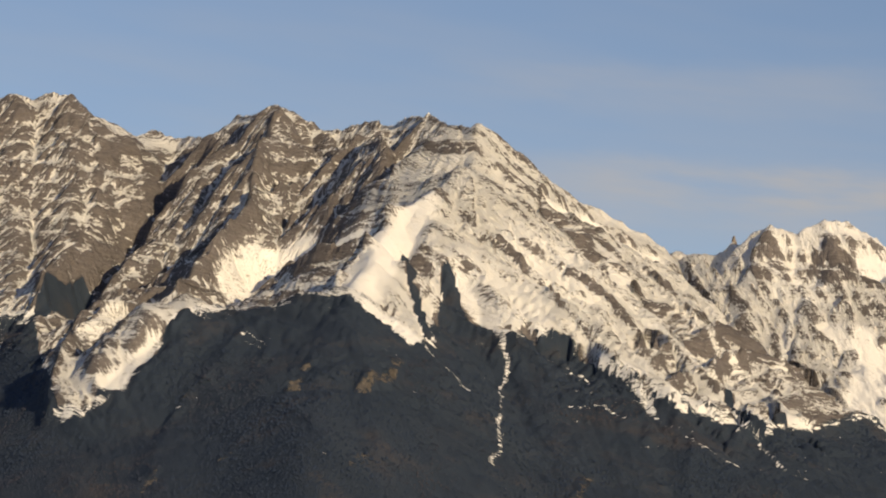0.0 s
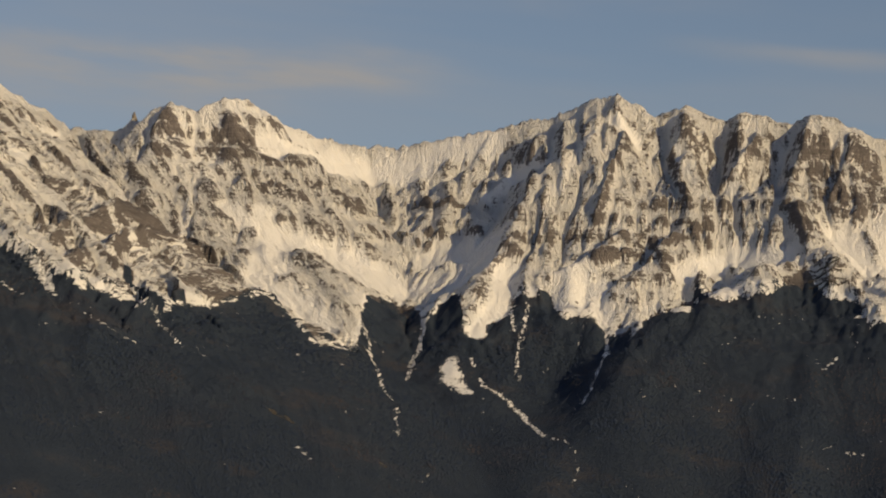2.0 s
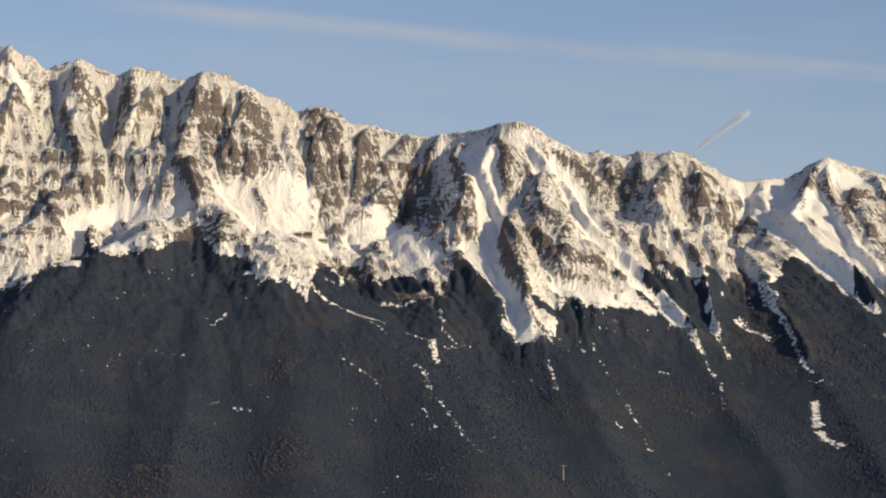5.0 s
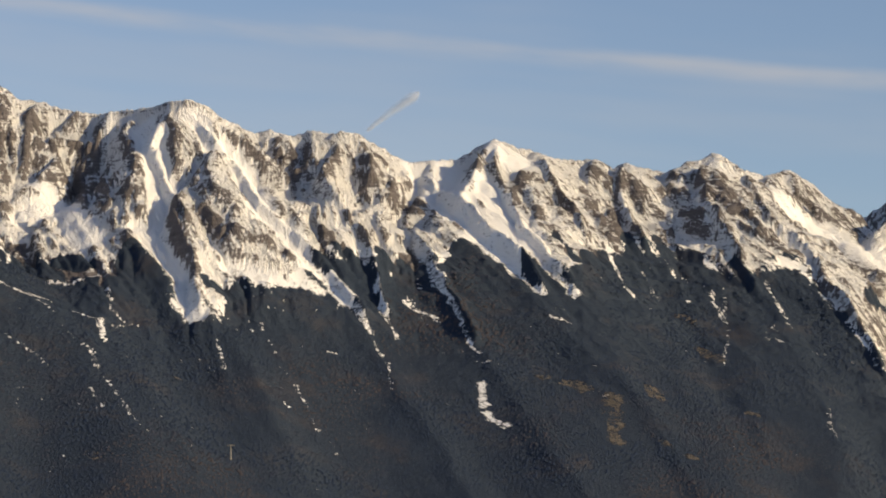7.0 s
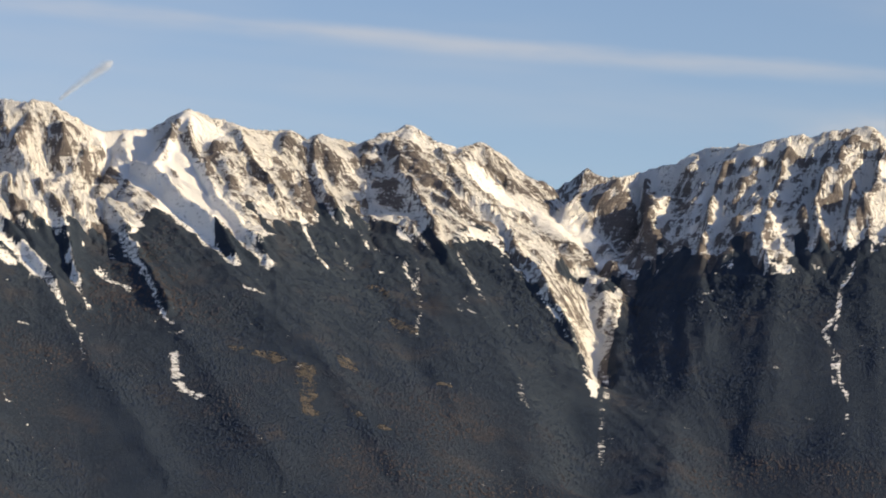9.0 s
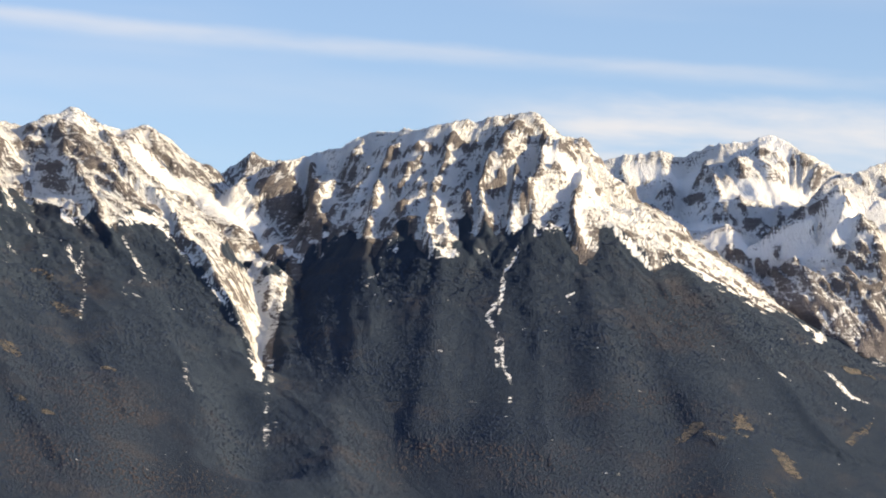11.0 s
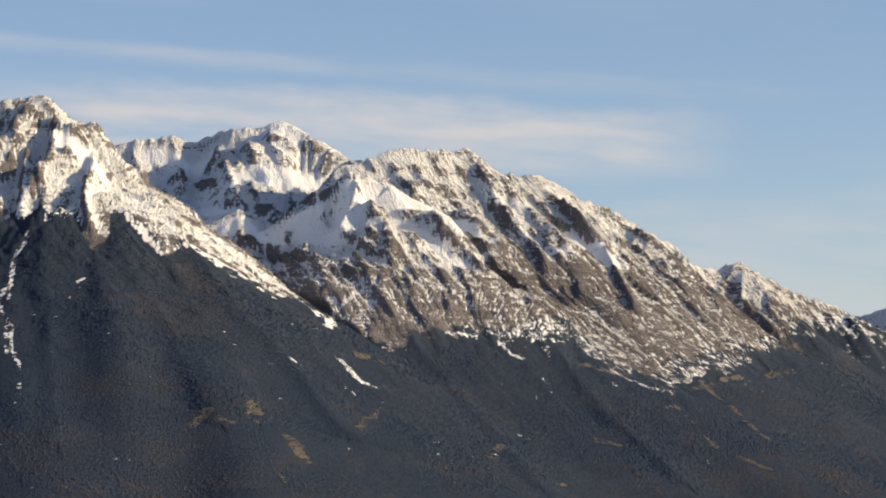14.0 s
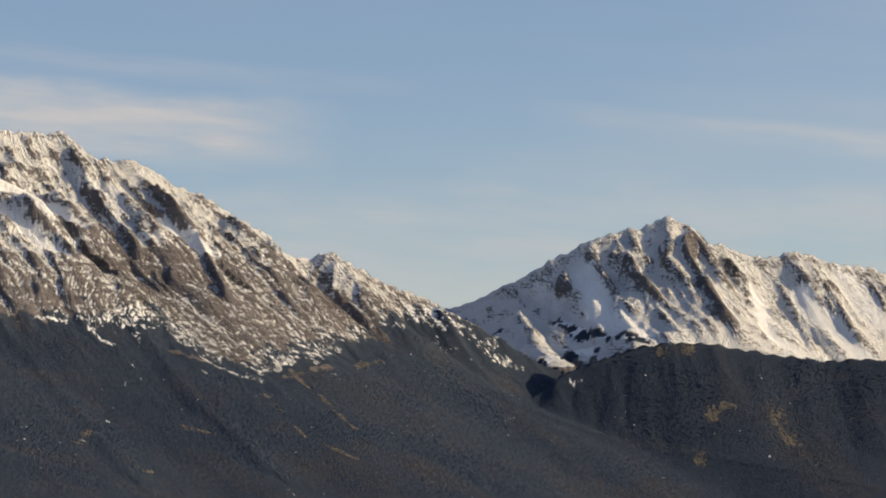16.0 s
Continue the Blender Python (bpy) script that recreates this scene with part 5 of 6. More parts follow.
def mountain_material():
    m, n, l, body = material("snow_rock_and_woodland_floor")
    # broken rock with clefts that run down the slope, and thin level beds
    fall = n.new("ShaderNodeCombineXYZ")
    l.new(math_node(n, l, "DIVIDE", attribute(n, "aside"), 5.5), fall.inputs[0])
    l.new(math_node(n, l, "DIVIDE", attribute(n, "below"), 15.0), fall.inputs[1])
    runs = n.new("ShaderNodeTexNoise")
    runs.inputs["Scale"].default_value, runs.inputs["Detail"].default_value, runs.inputs["Roughness"].default_value = 1.0, 5, 0.6
    l.new(fall.outputs[0], runs.inputs["Vector"])
    cleft = math_node(n, l, "ABSOLUTE", math_node(n, l, "SUBTRACT", runs.outputs["Fac"], 0.5), 0.0)
    cleft = math_node(n, l, "SUBTRACT", 1.0, math_node(n, l, "MULTIPLY", cleft, 5.0, True))
    grit = noise_node(n, l, 3.2, 7, 0.75)
    beds = noise_node(n, l, 10, 6, 0.7, (0.35, 0.35, 4.0))
    rock = ramp(n, l, math_node(n, l, "ADD", math_node(n, l, "MULTIPLY", beds, 0.6), math_node(n, l, "MULTIPLY", grit, 0.4)),
                [(0.30, (0.095, 0.086, 0.087)), (0.5, (0.190, 0.171, 0.172)), (0.70, (0.32, 0.29, 0.285))])
    ochre = ramp(n, l, grit, [(0.35, (0.10, 0.089, 0.079)), (0.65, (0.25, 0.218, 0.185))])
    rock = mix_node(n, l, attribute(n, "ochre"), rock, ochre)
    # the woodland floor's bluish cast is distance haze put into its colour
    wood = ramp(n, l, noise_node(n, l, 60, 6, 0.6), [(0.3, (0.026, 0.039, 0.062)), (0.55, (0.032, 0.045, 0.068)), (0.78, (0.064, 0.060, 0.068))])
    snow = ramp(n, l, noise_node(n, l, 90, 5, 0.6), [(0.3, (0.86, 0.85, 0.84)), (0.7, (0.94, 0.93, 0.92))])
    loose = math_node(n, l, "SUBTRACT", 1.0, math_node(n, l, "MULTIPLY", attribute(n, "calm"), 0.42))
    jitter = math_node(n, l, "ADD", math_node(n, l, "MULTIPLY", math_node(n, l, "SUBTRACT", grit, 0.5), 1.4),
                       math_node(n, l, "ADD", math_node(n, l, "MULTIPLY", math_node(n, l, "SUBTRACT", 0.55, cleft), 1.0),
                                 math_node(n, l, "MULTIPLY", math_node(n, l, "SUBTRACT", beds, 0.5), 1.25)))
    jitter = math_node(n, l, "MULTIPLY", jitter, loose)
    rough = math_node(n, l, "MULTIPLY", math_node(n, l, "SUBTRACT", grit, 0.5), 0.9)
    flecks = math_node(n, l, "MULTIPLY", math_node(n, l, "SUBTRACT", noise_node(n, l, 5, 6, 0.75, (1, 1, 0.45)), 0.5), math_node(n, l, "MULTIPLY", attribute(n, "ochre"), 2.2))
    rough = math_node(n, l, "ADD", rough, flecks)
    woody = sharpen(n, l, math_node(n, l, "ADD", attribute(n, "wood"), rough), 0.4, 0.6)
    snowy = sharpen(n, l, math_node(n, l, "ADD", attribute(n, "snow"), jitter), 0.36, 0.62)
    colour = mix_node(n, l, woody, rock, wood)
    colour = mix_node(n, l, snowy, colour, snow)
    l.new(colour, body.inputs["Base Color"])
    body.inputs["Roughness"].default_value = 0.85
    body.inputs["Specular IOR Level"].default_value = 0.15
    bump = n.new("ShaderNodeBump")
    bump.inputs["Distance"].default_value = 8.0
    l.new(math_node(n, l, "MULTIPLY", math_node(n, l, "MULTIPLY", loose, 0.8), math_node(n, l, "SUBTRACT", 1.0, math_node(n, l, "MULTIPLY", woody, 0.25))), bump.inputs["Strength"])
    stony = math_node(n, l, "SUBTRACT", 1.0, woody)
    l.new(math_node(n, l, "ADD", math_node(n, l, "MULTIPLY", cleft, stony), math_node(n, l, "MULTIPLY", grit, 0.6)), bump.inputs["Height"])
    l.new(bump.outputs["Normal"], body.inputs["Normal"])
    return m


COVER = mountain_material()


# ---- mountains ----
def smooth(v, low, high):
    f = np.clip((v - low) / (high - low), 0, 1)
    return f * f * (3 - 2 * f)


NAMES = {
    "west": "rocky grey summit massif with patchy snow and dark woods at its foot",
    "pyramid": "snow-covered pyramid peak with a sharp sunlit edge above dark forest",
    "needle": "twin grey rock summits with a small needle above a snow apron",
    "barrier": "long ribbed snowy rock wall over a broad forested buttress",
    "cirque": "snowy summit with a bright snow bowl below grey crags",
    "cornice": "snow-capped ridge with steep wooded spurs below",
    "notch": "small snow-capped head beside a white couloir",
    "tooth": "distant little jagged snowy tooth behind the saddle",
    "broad": "broad grey summit with snow-dusted buttresses over dark forest",
    "far_white": "distant white mountain with a smooth sunlit snow dome",
    "shoulder": "sunlit snowy shoulder above grey crags and forest",
    "long_ridge": "long snow-dusted rocky ridge falling towards the valley",
    "east": "distant snow-covered peak beyond the valley gap",
    "foothill": "low dark forested hill in front of a white peak",
}
LOW = {"tooth": -100, "far_white": -100, "east": 205, "foothill": 900}

# one net over the plan: fine where the faces stand, coarser before and behind
reach = np.concatenate([np.arange(2300, 2900, 12.0), np.arange(2900, 3300, 6.5), np.arange(3300, 4200, 3.9), np.arange(4200, 4965, 7.0)])
bearing = np.radians(np.arange(-38.5, 40.0, 0.044))
B, R = np.meshgrid(bearing, reach, indexing="ij")
X, Y = R * np.sin(B), R * np.cos(B)
DEG = np.degrees(B)
Z = np.full(X.shape, -300.0)
ALONG, DOWN, OWNER = np.zeros(X.shape), np.full(X.shape, 300.0), np.zeros(X.shape, np.int32)
for k, key in enumerate(NAMES):
    pts = np.array([p for _, line in RIDGES[key] for p in line], float)
    turn = np.arctan2(pts[:, 0], pts[:, 1])
    i0, i1 = np.searchsorted(bearing, (turn.min() - 0.3, turn.max() + 0.3))
    h, a, d = ridge_height(X[i0:i1], Y[i0:i1], RIDGES[key])
    won = h > Z[i0:i1]
    for whole, mine in ((Z, h), (ALONG, a), (DOWN, d), (OWNER, k)):
        whole[i0:i1] = np.where(won, mine, whole[i0:i1])
def spread(field, n):
    """The mean over n cells each way along both axes of the net."""
    for axis in (0, 1):
        total = np.cumsum(np.concatenate([np.repeat(field.take([0], axis), n + 1, axis), field, np.repeat(field.take([-1], axis), n, axis)], axis), axis)
        size = field.shape[axis]
        field = (total.take(range(2 * n + 1, 2 * n + 1 + size), axis) - total.take(range(size), axis)) / (2 * n + 1)
    return field


# the ribs of most faces slant down to the east
LEAN = np.zeros(X.shape)
for key, slant in (("cornice", 0.55), ("cirque", 0.35), ("pyramid", 0.45), ("needle", 0.25), ("barrier", 0.15), ("notch", 0.3), ("shoulder", 0.25), ("long_ridge", 0.4), ("east", 0.4), ("west", -0.2), ("far_white", 0.3)):
    LEAN[OWNER == list(NAMES).index(key)] = slant
LEAN = np.where(OWNER == list(NAMES).index("broad"), np.clip((DEG - 13.5) * 0.09, -0.35, 0.45), LEAN)
ALONG = ALONG - LEAN * DOWN
LIMIT, CLOSED = np.zeros(X.shape), np.zeros(X.shape)
for k, key in enumerate(NAMES):
    mine = OWNER == k
    tree = TREELINE.get(key) or ([(0, LOW[key])] if key in LOW else TREELINE["range"])
    line = np.interp(DEG[mine], [p[0] for p in tree], [p[1] for p in tree])
    closed = SNOWLINE.get(key)
    LIMIT[mine] = line
    CLOSED[mine] = np.interp(DEG[mine], [p[0] for p in closed], [p[1] for p in closed]) if closed else line
# wooded slopes lie even, with low slanting ribs
GENTLE = spread(spread(smooth(LIMIT + 15 - Z, 0, 90) * smooth(DOWN, 70, 190), 8), 6)
EVEN = spread(spread(Z, 11), 7)
Z = Z + (EVEN - Z) * 0.9 * GENTLE
ACROSS = 3500 * B + 0.9 * spread(spread(LEAN, 30), 20) * (R - 3700) + 22 * layers(X, Y, 220, 4, 5)
Z = Z + GENTLE * (0.3 + 0.7 * smooth(Z, 110, 270)) * (3.2 * rugged(ACROSS, R * 0.14, 95, 2, 121, 0.45) + 1.0 * rugged(ACROSS, R * 0.2, 28, 2, 125, 0.5))
MASK = {kind: np.zeros(X.shape) for kind in ("snow", "wood", "rock")}
CALM = np.zeros(X.shape)
WX, WY = X + 8 * layers(X, Y, 60, 4, 91, 0.62), Y + 8 * layers(X, Y, 60, 4, 95, 0.62)
for kind, width, closed, line in STREAKS:
    turn = [math.atan2(x, y) for x, y in line]
    i0, i1 = np.searchsorted(bearing, (min(turn) - 0.05, max(turn) + 0.05))
    n = closed * nearness(WX[i0:i1], WY[i0:i1], line, width)
    MASK[kind][i0:i1] = np.maximum(MASK[kind][i0:i1], n)
    if kind == "snow" and width > 9:
        CALM[i0:i1] = np.maximum(CALM[i0:i1], n)
for height, width, line in FORMS:
    turn = [math.atan2(x, y) for x, y in line]
    i0, i1 = np.searchsorted(bearing, (min(turn) - 0.05, max(turn) + 0.05))
    Z[i0:i1] += height * bulge(WX[i0:i1], WY[i0:i1], line, width, height > 0) * smooth(DOWN[i0:i1], 6, 50)
JAGGED = np.isin(OWNER, [list(NAMES).index(k) for k in ("west", "needle", "broad", "barrier", "long_ridge", "far_white", "tooth", "pyramid", "east")])
Z = Z + JAGGED * 3.2 * rugged(ALONG, DOWN * 0.3, 17, 3, 131, 0.55) * (1 - smooth(DOWN, 6, 40))
Z = relief(X, Y, Z, ALONG, DOWN, CALM, MASK["rock"], GENTLE)
WORN, AREA = runoff(Z, X, Y, -0.6 * LEAN * R * B, 4, 0.065, 13.0)
Z = Z + (WORN - Z) * (1 - 0.6 * CALM) * (1 - 0.85 * GENTLE) * (0.1 + 0.9 * smooth(Z, 210, 330))
Z = ledges(X, Y, Z, DOWN, np.maximum(CALM, 0.6 * (OWNER == list(NAMES).index("pyramid"))))
GULLY = np.clip((np.log10(AREA) - 2.2) / 2.0, 0, 1)
PLACE = np.stack([X, Y, Z], -1)
NORMAL = np.cross(np.gradient(PLACE, axis=0), np.gradient(PLACE, axis=1))
NORMAL /= np.linalg.norm(NORMAL, axis=-1, keepdims=True) + 1e-9
NORMAL *= np.sign(NORMAL[..., 2:3])
GULLY = spread(GULLY, 1)
TROUGH = np.clip((spread(Z, 12) - Z) / 6, -1.5, 1.5)
RAGGED = np.isin(OWNER, [list(NAMES).index(k) for k in ("shoulder", "long_ridge")])
EDGE = np.where(RAGGED, 30, 14) * layers(X, Y, 60, 4, 61, 0.6) - 10 * np.maximum(TROUGH, -0.4) - 30 * (GULLY - 0.2)
WOOD = 0.5 - (Z - LIMIT - EDGE) / np.where(RAGGED, 45, 24)
WOOD = WOOD + RAGGED * (0.26 + 0.85 * layers(X, Y, 24, 4, 63, 0.65)) * smooth(CLOSED + 15 - Z, 0, 40)
WOOD = np.maximum(WOOD, np.where(MASK["wood"] > 0, 0.2 + MASK["wood"], 0))
FLAT = NORMAL[..., 2]
HOLLOW = np.clip((spread(Z, 3) - Z) / 2.5, -1.2, 1.2)
SWAY = ALONG + 16 * layers(X, Y, 90, 3, 3)
SNOW = 0.80 + 1.25 * (FLAT - 0.70) + 0.30 * HOLLOW + 0.22 * (GULLY - 0.3) + 0.15 * layers(SWAY, DOWN * 0.16, 18, 4, 71, 0.65) + 0.13 * layers(X, Y, 14, 4, 72, 0.65) + 0.20 * layers(X, Y, 120, 3, 73)
SNOW = SNOW + 0.30 * (1 - smooth(DOWN, 4, 30))
# sunlit and shaded sides put into the cover: whiter facing right, rockier facing left
SUNWARD = (NORMAL[..., 0] * np.cos(B) - NORMAL[..., 1] * np.sin(B)) + 0.1
SNOW = SNOW + 0.25 * np.clip(spread(SUNWARD, 3), -0.6, 0.5) * np.isin(OWNER, [list(NAMES).index(k) for k in ("cornice", "cirque", "broad", "notch")])
APRON = smooth(LIMIT + 120 - Z, 0, 90) * (CLOSED <= LIMIT)
SNOW = SNOW + 0.06 * APRON * (OWNER != list(NAMES).index("cornice"))
FIELDS = smooth(layers(X, Y, 150, 3, 111), 0.0, 0.45)
CALM = np.maximum(CALM, 0.65 * FIELDS * np.isin(OWNER, [list(NAMES).index(k) for k in ("cirque", "pyramid", "needle", "shoulder", "far_white")]))
CALM = np.maximum(CALM, 0.1 * APRON * (Z > LIMIT - 20))
CALM = np.maximum(CALM, 0.4 * MASK["snow"])
SNOW = SNOW - np.where(RAGGED, 0.6, 0.42) * smooth(CLOSED + np.where(RAGGED, 45, 25) - Z, 0, 90)
SNOW = SNOW - 0.45 * MASK["rock"] * smooth(0.95 - FLAT, 0, 0.25)
for key, less in (("west", 0.1), ("broad", -0.15), ("cirque", -0.06), ("barrier", -0.2), ("needle", -0.16), ("shoulder", -0.18), ("long_ridge", -0.2), ("far_white", -0.28), ("east", -0.14), ("cornice", -0.13)):
    SNOW = SNOW - less * (OWNER == list(NAMES).index(key))
SNOW = SNOW + (0.40 * smooth(DEG, -30.3, -29.2) - 0.02) * (OWNER == list(NAMES).index("pyramid"))
SNOW = np.where(Z + EDGE < LIMIT, -0.32 + 0.6 * layers(X, Y, 40, 5, 81, 0.7) + 0.1 * HOLLOW + 0.14 * smooth(Z - LIMIT + 130, 0, 110), SNOW)
SNOW = np.maximum(SNOW, np.where(MASK["snow"] > 0, -0.40 + 1.2 * MASK["snow"] + 0.85 * layers(X, Y, 40, 5, 85, 0.65) * (1.2 - MASK["snow"]), -1))
SNOW = np.where(MASK["wood"] > 0.5 + 0.6 * layers(X, Y, 14, 3, 86, 0.6), -0.5, SNOW)
BARE = MASK["rock"] + 1.5 * layers(X, Y, 26, 5, 87, 0.65)
OCHRE = smooth(LIMIT - 10 - Z, 0, 40) * (MASK["rock"] > 0)
WOOD = np.where(MASK["rock"] > 0, np.minimum(WOOD, np.maximum(1.4 - BARE, np.where(Z < LIMIT - 20, np.clip(0.74 - 0.36 * MASK["rock"] - 0.3 * layers(X, Y, 12, 3, 89, 0.7), 0.15, 1), 0))), WOOD)


def mountain(k, key):
    keep = (OWNER == k) & (Z > -60)
    face = keep[:-1, :-1]
    used = np.zeros(X.shape, bool)
    for a in (slice(None, -1), slice(1, None)):
        for b in (slice(None, -1), slice(1, None)):
            used[a, b] |= face
    index = np.cumsum(used.ravel()).reshape(X.shape) - 1
    i, j = np.nonzero(face)
    quads = np.stack([index[i, j], index[i + 1, j], index[i + 1, j + 1], index[i, j + 1]], -1)
    mesh = bpy.data.meshes.new("mountain")
    verts = PLACE[used]
    mesh.vertices.add(len(verts))
    mesh.vertices.foreach_set("co", verts.astype(np.float32).ravel())
    mesh.loops.add(4 * len(quads))
    mesh.loops.foreach_set("vertex_index", quads.ravel().astype(np.int32))
    mesh.polygons.add(len(quads))
    mesh.polygons.foreach_set("loop_start", np.arange(0, 4 * len(quads), 4, dtype=np.int32))
    mesh.polygons.foreach_set("loop_total", np.full(len(quads), 4, np.int32))
    mesh.polygons.foreach_set("use_smooth", np.ones(len(quads), bool))
    mesh.update(calc_edges=True)
    for name, values in (("wood", WOOD), ("snow", SNOW), ("ochre", OCHRE), ("calm", CALM), ("aside", SWAY), ("below", DOWN)):
        mesh.attributes.new(name, "FLOAT", "POINT").data.foreach_set("value", values[used].astype(np.float32))
    mesh.normals_split_custom_set_from_vertices(NORMAL[used].astype(np.float32))
    mesh.materials.append(COVER)
    return tagged(new("mountain", mesh), NAMES[key], "mountain")


for k, key in enumerate(NAMES):
    mountain(k, key)

# ---- woods ----
def needle_material():
    m, n, l, body = material("haze_tinted_conifer_needles")
    geo = n.new("ShaderNodeNewGeometry")
    # blue of the distance haze is put into the needle colour
    hazy_tone = ramp(n, l, geo.outputs["Random Per Island"], [(0.0, (0.030, 0.046, 0.080)), (0.5, (0.035, 0.052, 0.089)), (1.0, (0.041, 0.059, 0.098))])
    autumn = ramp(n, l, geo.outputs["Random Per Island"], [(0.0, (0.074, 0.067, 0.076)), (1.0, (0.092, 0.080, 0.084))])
    l.new(mix_node(n, l, attribute(n, "bare"), hazy_tone, autumn), body.inputs["Base Color"])
    body.inputs["Roughness"].default_value = 0.9
    body.inputs["Specular IOR Level"].default_value = 0.1
    return m


NEEDLES = needle_material()
rng = np.random.RandomState(11)
SLOPE = np.gradient(Z, axis=1) / np.gradient(R, axis=1)
RISE = np.degrees(np.arctan2(Z - EYE, R))
OPEN = RISE > np.maximum.accumulate(RISE, axis=1) - 0.12
CELL = np.gradient(R, axis=1) * R * np.radians(0.044) / np.maximum(FLAT, 0.3)
CHANCE = smooth(WOOD + 0.5 * layers(X, Y, 18, 3, 101), 0.3, 0.9) * (1 - 0.92 * smooth(SNOW, 0.1, 0.4)) * CELL
CHANCE = CHANCE * OPEN * (Z > 4) * (RISE > -0.3)
# upright, tapered crowns of two ragged skirts
SIDES = 5
TURN = np.arange(SIDES) * 2 * math.pi / SIDES
SKIRTS = np.concatenate([np.stack([np.cos(TURN), np.sin(TURN), 0 * TURN], -1), [[0, 0, 0.72]],
                         np.stack([0.62 * np.cos(TURN + 0.6), 0.62 * np.sin(TURN + 0.6), 0 * TURN + 0.40], -1), [[0, 0, 1.0]]])
SKIRT_FACES = np.array([[s + a, s + (a + 1) % SIDES, s + SIDES] for s in (0, SIDES + 1) for a in range(SIDES)])
TREES = 112000
picked = rng.choice(CHANCE.size, TREES, replace=False, p=(CHANCE / CHANCE.sum()).ravel())
pi, pj = np.unravel_index(picked, X.shape)


def forest(k):
    mine = OWNER[pi, pj] == k
    i, j = pi[mine], pj[mine]
    count = len(i)
    if count < 30:
        return
    x, y, z = (F[i, j] for F in (X, Y, Z))
    slip = rng.uniform(-0.5, 0.5, count) * np.gradient(reach)[j]
    x, y = x + slip * np.sin(bearing[i]) + rng.uniform(-1.5, 1.5, count), y + slip * np.cos(bearing[i])
    z = z + slip * SLOPE[i, j]
    tall = rng.uniform(1.9, 3.2, count) * (0.8 + 0.3 * layers(x, y, 90, 2, 103))
    tall = tall * np.clip(0.55 + (LIMIT[i, j] - z) / 60, 0.45, 1)
    wide = tall * rng.uniform(0.75, 0.95, count)
    ragged = rng.uniform(0.7, 1.25, (count, len(SKIRTS)))
    v = np.empty((count, len(SKIRTS), 3), np.float32)
    v[:, :, 0] = x[:, None] + SKIRTS[:, 0] * wide[:, None] * ragged
    v[:, :, 1] = y[:, None] + SKIRTS[:, 1] * wide[:, None] * ragged
    v[:, :, 2] = z[:, None] - 0.8 + SKIRTS[:, 2] * tall[:, None]
    f = (SKIRT_FACES[None] + len(SKIRTS) * np.arange(count)[:, None, None]).reshape(-1, 3)
    mesh = bpy.data.meshes.new("forest")
    mesh.vertices.add(v.shape[0] * v.shape[1])
    mesh.vertices.foreach_set("co", v.ravel())
    mesh.loops.add(f.size)
    mesh.loops.foreach_set("vertex_index", f.ravel().astype(np.int32))
    mesh.polygons.add(len(f))
    mesh.polygons.foreach_set("loop_start", np.arange(0, f.size, 3, dtype=np.int32))
    mesh.polygons.foreach_set("loop_total", np.full(len(f), 3, np.int32))
    mesh.update(calc_edges=True)
    bare = smooth(layers(x, y, 120, 4, 107, 0.62) + 0.03 * rng.uniform(-1, 1, count) - (z - 240) / 900, 0.0, 0.55)
    mesh.attributes.new("bare", "FLOAT", "POINT").data.foreach_set("value", np.repeat(bare, len(SKIRTS)).astype(np.float32))
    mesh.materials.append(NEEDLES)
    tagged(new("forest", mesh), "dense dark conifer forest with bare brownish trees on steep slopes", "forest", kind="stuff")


for k in range(len(NAMES)):
    forest(k)

# ---- valley floor ----
bm = bmesh.new()
bmesh.ops.create_grid(bm, x_segments=40, y_segments=40, size=6000)
mesh = bpy.data.meshes.new("ground")
bm.to_mesh(mesh)
bm.free()
gm, gn, gl, gbody = material("valley_meadow")
gl.new(ramp(gn, gl, noise_node(gn, gl, 120, 6, 0.6), [(0.3, (0.05, 0.06, 0.03)), (0.7, (0.12, 0.11, 0.06))]), gbody.inputs["Base Color"])
gbody.inputs["Roughness"].default_value = 0.9
mesh.materials.append(gm)
tagged(new("ground", mesh), "flat brown-green valley floor below the mountains", "ground", kind="structure")


# ---- small things on the slopes and in the sky ----
def ground_at(x, y):
    i = (math.atan2(x, y) - bearing[0]) / (bearing[1] - bearing[0])
    j = float(np.interp(math.hypot(x, y), reach, np.arange(len(reach))))
    i0, j0 = int(i), int(j)
    u, v = i - i0, j - j0
    return float((Z[i0, j0] * (1 - u) + Z[i0 + 1, j0] * u) * (1 - v) + (Z[i0, j0 + 1] * (1 - u) + Z[i0 + 1, j0 + 1] * u) * v)


def part(name, bm, mat, parent, label=""):
    mesh = bpy.data.meshes.new(name)
    bm.to_mesh(mesh)
    bm.free()
    mesh.materials.append(mat)
    ob = new(name, mesh)
    ob.parent = parent
    return tagged(ob, label) if label else ob


def block(size, at, turn=0.0, bevel=0.0):
    bm = bmesh.new()
    bmesh.ops.create_cube(bm, size=1, matrix=Matrix.LocRotScale(at, Euler((0, 0, turn)), size))
    if bevel:
        bmesh.ops.bevel(bm, geom=bm.edges[:], offset=bevel, segments=1, affect="EDGES")
    return bm


def rod(a, b, radius, sides=6, tip=None):
    a, b = Vector(a), Vector(b)
    bm = bmesh.new()
    turn = (b - a).to_track_quat("Z", "Y")
    bmesh.ops.create_cone(bm, cap_ends=True, segments=sides, radius1=radius, radius2=radius if tip is None else tip, depth=(b - a).length,
                          matrix=Matrix.LocRotScale((a + b) / 2, turn, None))
    return bm


